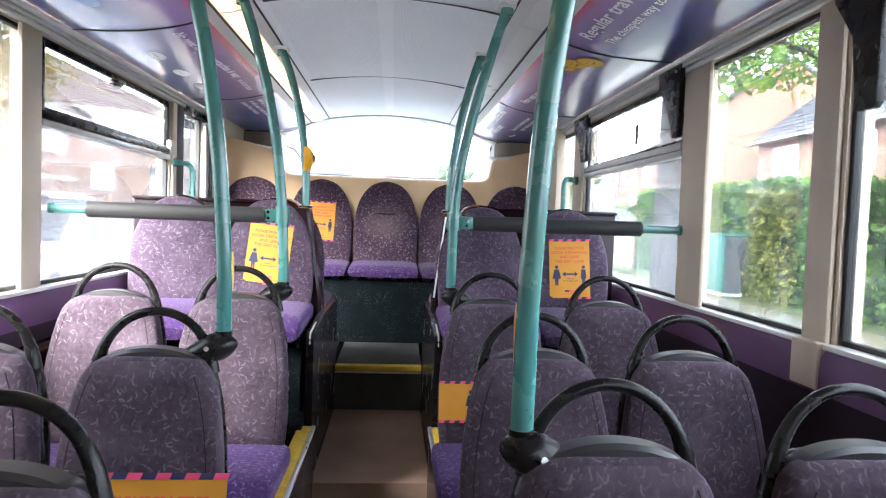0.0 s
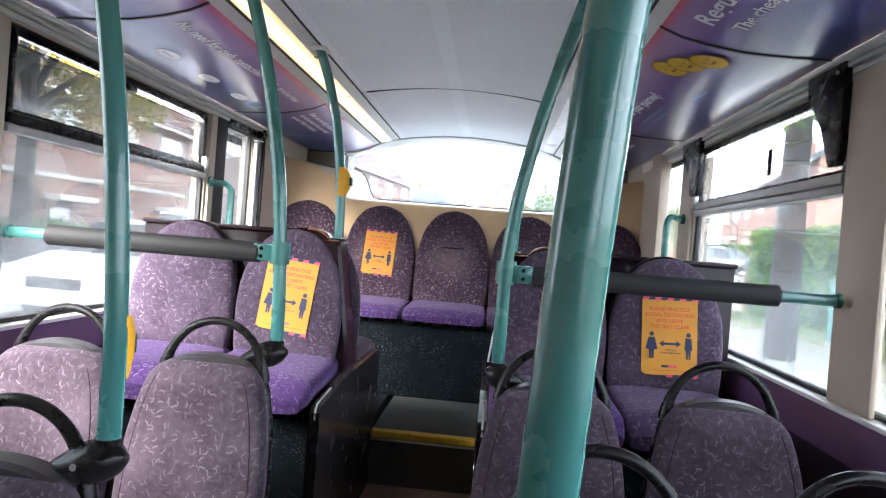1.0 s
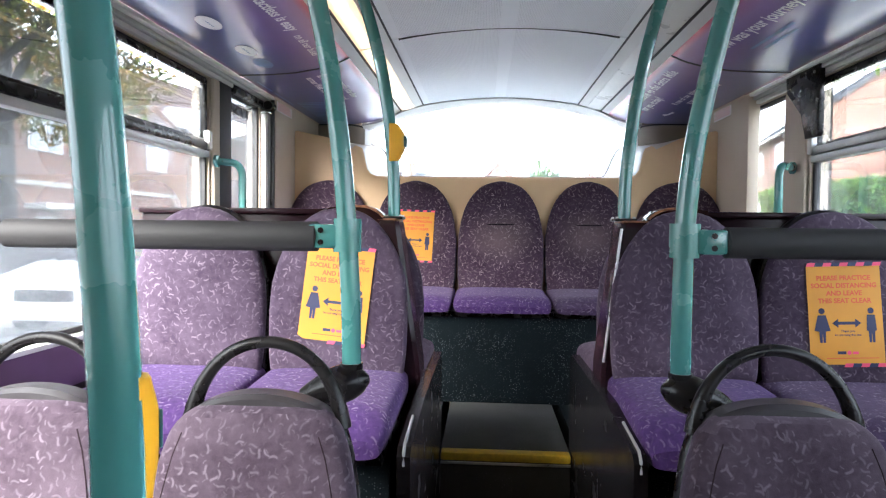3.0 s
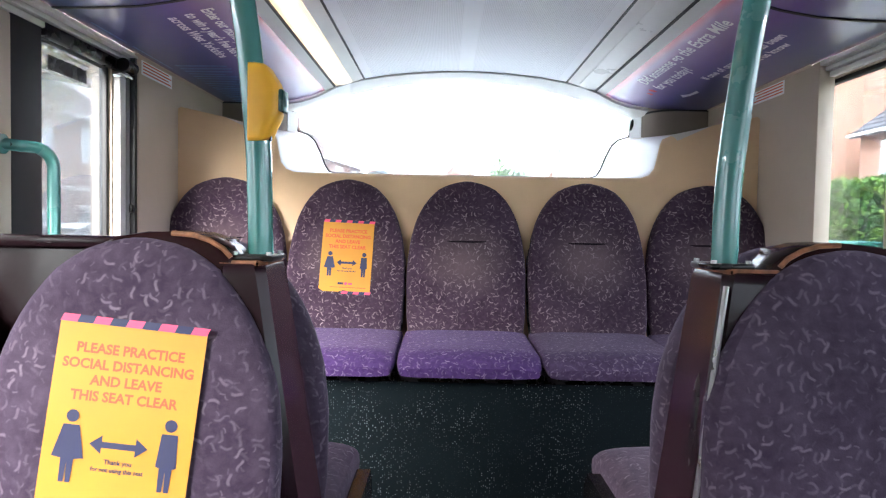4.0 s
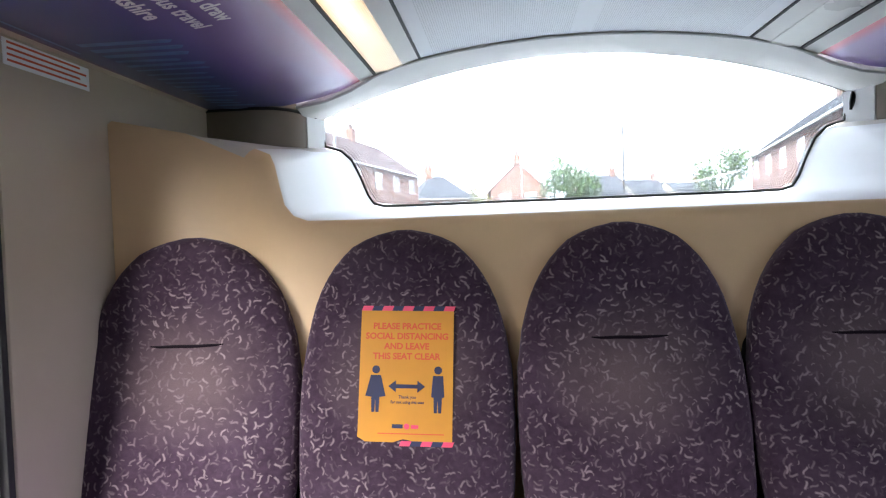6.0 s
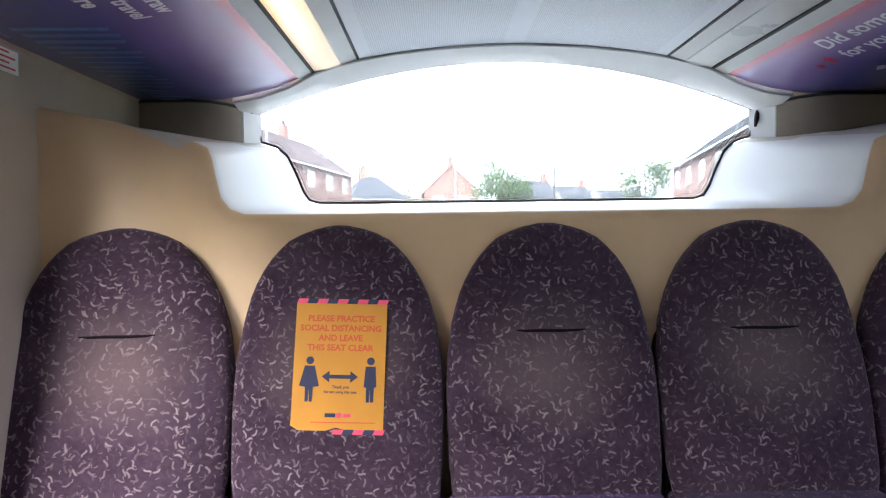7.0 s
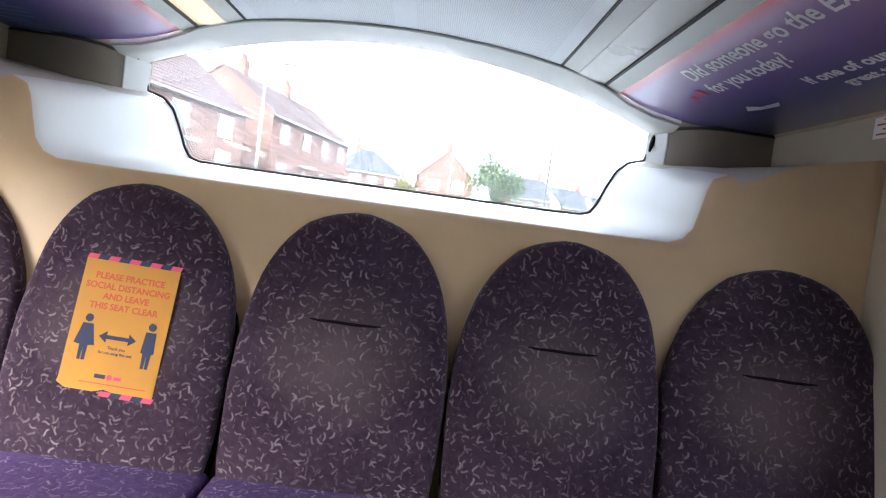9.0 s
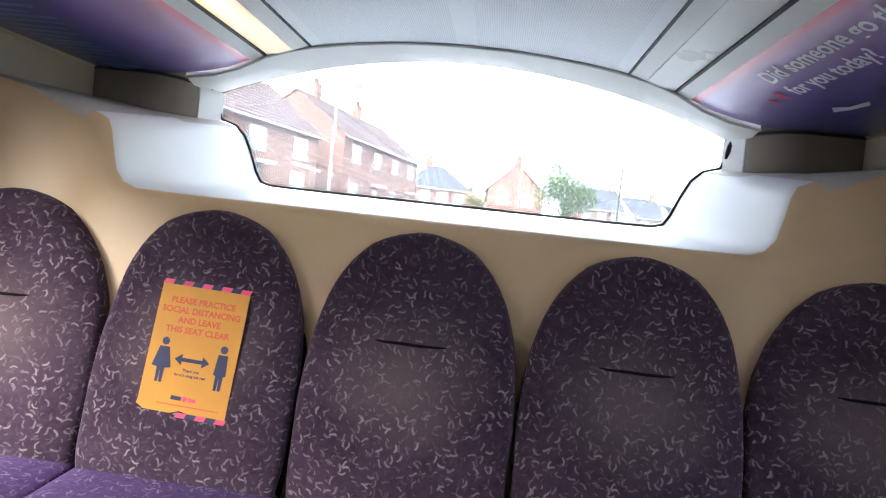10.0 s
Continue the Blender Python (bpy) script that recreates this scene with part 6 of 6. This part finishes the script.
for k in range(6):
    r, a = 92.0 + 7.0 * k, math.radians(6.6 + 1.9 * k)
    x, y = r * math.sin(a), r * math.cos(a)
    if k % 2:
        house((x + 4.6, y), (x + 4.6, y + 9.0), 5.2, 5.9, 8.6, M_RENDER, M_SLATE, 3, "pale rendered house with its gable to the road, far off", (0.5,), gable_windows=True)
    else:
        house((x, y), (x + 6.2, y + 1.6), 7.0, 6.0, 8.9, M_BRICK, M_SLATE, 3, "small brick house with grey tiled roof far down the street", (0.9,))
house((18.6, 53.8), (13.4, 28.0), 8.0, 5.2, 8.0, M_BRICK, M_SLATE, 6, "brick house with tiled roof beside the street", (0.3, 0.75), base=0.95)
tree(11.0, 37.6, 5.6, 1.5, M_LEAF, 2600, 0.10, 5, "small green garden tree before a brick house", 0.10, 0.35)
tree(4.6, 50.0, 7.0, 2.1, M_LEAF, 5000, 0.11, 3, "round green street tree in full leaf", 0.14, 0.42)
tree(-3.0, 88.0, 8.0, 2.6, M_LEAF_AUT, 2600, 0.18, 8, "yellowing tree between the houses", 0.18)
hedge(8.5, 10.0, 40.0, 62.0, 2.7, M_HEDGE, 6000, 21, "clipped green hedge along the far footway", 0.10)
post(-7.4, 30.3, 7.0, 0.085, "street_lamp", "grey galvanised street lamp column", 0.8)
post(1.6, 66.0, 8.0, 0.09, "street_lamp", "grey street lamp column far off", 0.9)
post(7.75, 46.5, 8.3, 0.065, "utility_pole", "dark timber utility pole")

# beside the road on the kerb side
hedge(8.0, 9.6, 3.5, 12.0, 2.44, M_HEDGE, 11000, 11, "tall clipped green hedge behind the footway", 0.076)
hedge(9.0, 10.4, 13.9, 19.6, 2.78, M_HEDGE, 6500, 14, "green hedge standing back behind the cabinet", 0.080)
hedge(7.92, 9.6, 12.0, 13.7, 2.34, M_HEDGE2, 3600, 12, "yellowing stretch of clipped hedge", 0.076)
hedge(8.8, 10.2, 20.4, 22.6, 2.80, M_HEDGE, 3000, 13, "end of a clipped garden hedge by a drive", 0.07)
hedge(12.2, 13.4, 34.0, 40.0, 2.6, M_HEDGE, 5000, 15, "green shrubs in a raised front garden", 0.10)
bank = part("ground_bank", box(9.15, 34.0, 22.8, 70.0, GROUND - 0.3, 0.66), M_PAVE, smooth=False)
tagged(bank, "paved drive and gardens raised above the footway", "ground", kind="structure")
fence = thing("garden_wall", "low pale rendered garden wall with brick piers", "garden wall")
part("wall", box(8.95, 9.13, 23.1, 41.0, GROUND, 0.92), M_RENDER, fence, smooth=False)
part("coping", box(8.91, 9.17, 23.1, 41.0, 0.921, 1.0, 0.01), M_PAVE, fence, "pale coping")
for k in range(5):
    part("pier", box(8.87, 9.21, 22.75 + 4.4 * k, 23.09 + 4.4 * k, GROUND, 1.22, 0.01), M_BRICK, fence, "brick pier", smooth=False)
cab = thing("street_cabinet", "teal painted steel street cabinet beside the hedge", "cabinet", m=pose(7.82, 14.30, GROUND, 0, 0, -4))
part("plinth", box(-0.36, 0.36, -0.60, 0.60, 0.0, 0.10, 0.01), M_PAVE, cab, "concrete plinth")
part("body", box(-0.32, 0.32, -0.56, 0.56, 0.10, 1.38, 0.015), M_BIN, cab)
part("lid", box(-0.35, 0.35, -0.59, 0.59, 1.381, 1.44, 0.02), M_BIN, cab, "overhanging lid")
for k in (-1, 1):
    part("door", box(-0.335, -0.3205, *sorted((k * 0.01, k * 0.54)), 0.16, 1.33, 0.004), M_BIN, cab, "flat steel door")
part("end_panel", box(-0.30, 0.30, -0.572, -0.5605, 0.14, 1.36, 0.004), M_SLATE, cab, "dark grey end panel")
house((15.0, 25.5), (15.0, 10.0), 8.0, 5.6, 8.6, M_BRICK2, M_SLATE, 4, "long orange brick terrace with white windows and grey roof", (0.2, 0.6))
tree(5.35, 12.1, 11.0, 1.6, M_LEAF, 5000, 0.085, 17, "tall street tree with a dark trunk and high crown", 0.21, 0.70)
tree(6.9, 7.7, 7.4, 3.9, M_LEAF_LIGHT, 22000, 0.080, 18, "street tree with drooping yellow-green leaves", 0.13, 0.38)
car(10.7, 30.4, 4, M_CARD, "dark silver parked car on a raised drive", 1.5, base=0.74)

# across the road
car(-6.0, 11.6, 0, M_CARW, "white parked estate car at the kerb", 1.6, 4.6)
car(-6.0, 4.6, 0, M_CARS, "silver blue parked car at the kerb", 1.45)
car(-10.6, 22.0, 20, M_CARW, "white van-like car standing on a drive", 1.95, 4.6)
house((-13.0, 8.0), (-13.0, 27.0), 8.0, 5.6, 8.6, M_BRICK, M_TILE, 6, "red brick terrace with a white band above its doors", (0.3, 0.7), porch="band")
tree(-8.9, 11.2, 9.0, 4.4, M_LEAF_AUT, 36000, 0.075, 31, "garden tree turning from green to orange", 0.2, 0.42)
tree(-9.4, 12.9, 8.4, 3.8, M_LEAF_AUT, 26000, 0.075, 32, "garden tree with some orange leaves", 0.2, 0.43)
tree(-10.5, 5.2, 8.5, 3.8, M_LEAF, 40000, 0.08, 33, "leafy green garden tree", 0.2, 0.42)
hedge(-10.6, -9.8, 2.0, 16.0, 1.3, M_HEDGE, 9000, 35, "low garden hedge across the road", 0.06)

# fallen leaves on the footway
rnd = random.Random(77)
bm = bmesh.new()
for _ in range(3200):
    x, y = 7.75 - abs(rnd.gauss(0, 1.0)), rnd.uniform(3.0, 22.0)
    if x < 2.0:
        continue
    a, s = rnd.uniform(0, 6.28), rnd.uniform(0.03, 0.06)
    ca, sa = math.cos(a) * s, math.sin(a) * s
    z = GROUND + 0.024 + rnd.uniform(0.0, 0.012)
    bm.faces.new([bm.verts.new(p) for p in ((x - ca, y - sa, z), (x + sa * 0.5, y - ca * 0.5, z + 0.006), (x + ca, y + sa, z), (x - sa * 0.5, y + ca * 0.5, z + 0.004))])
litter = raw_part("leaf_litter", bm, M_LEAF_AUT, None)
tagged(litter, "fallen yellow and brown leaves on the wet footway", "leaves", kind="stuff")
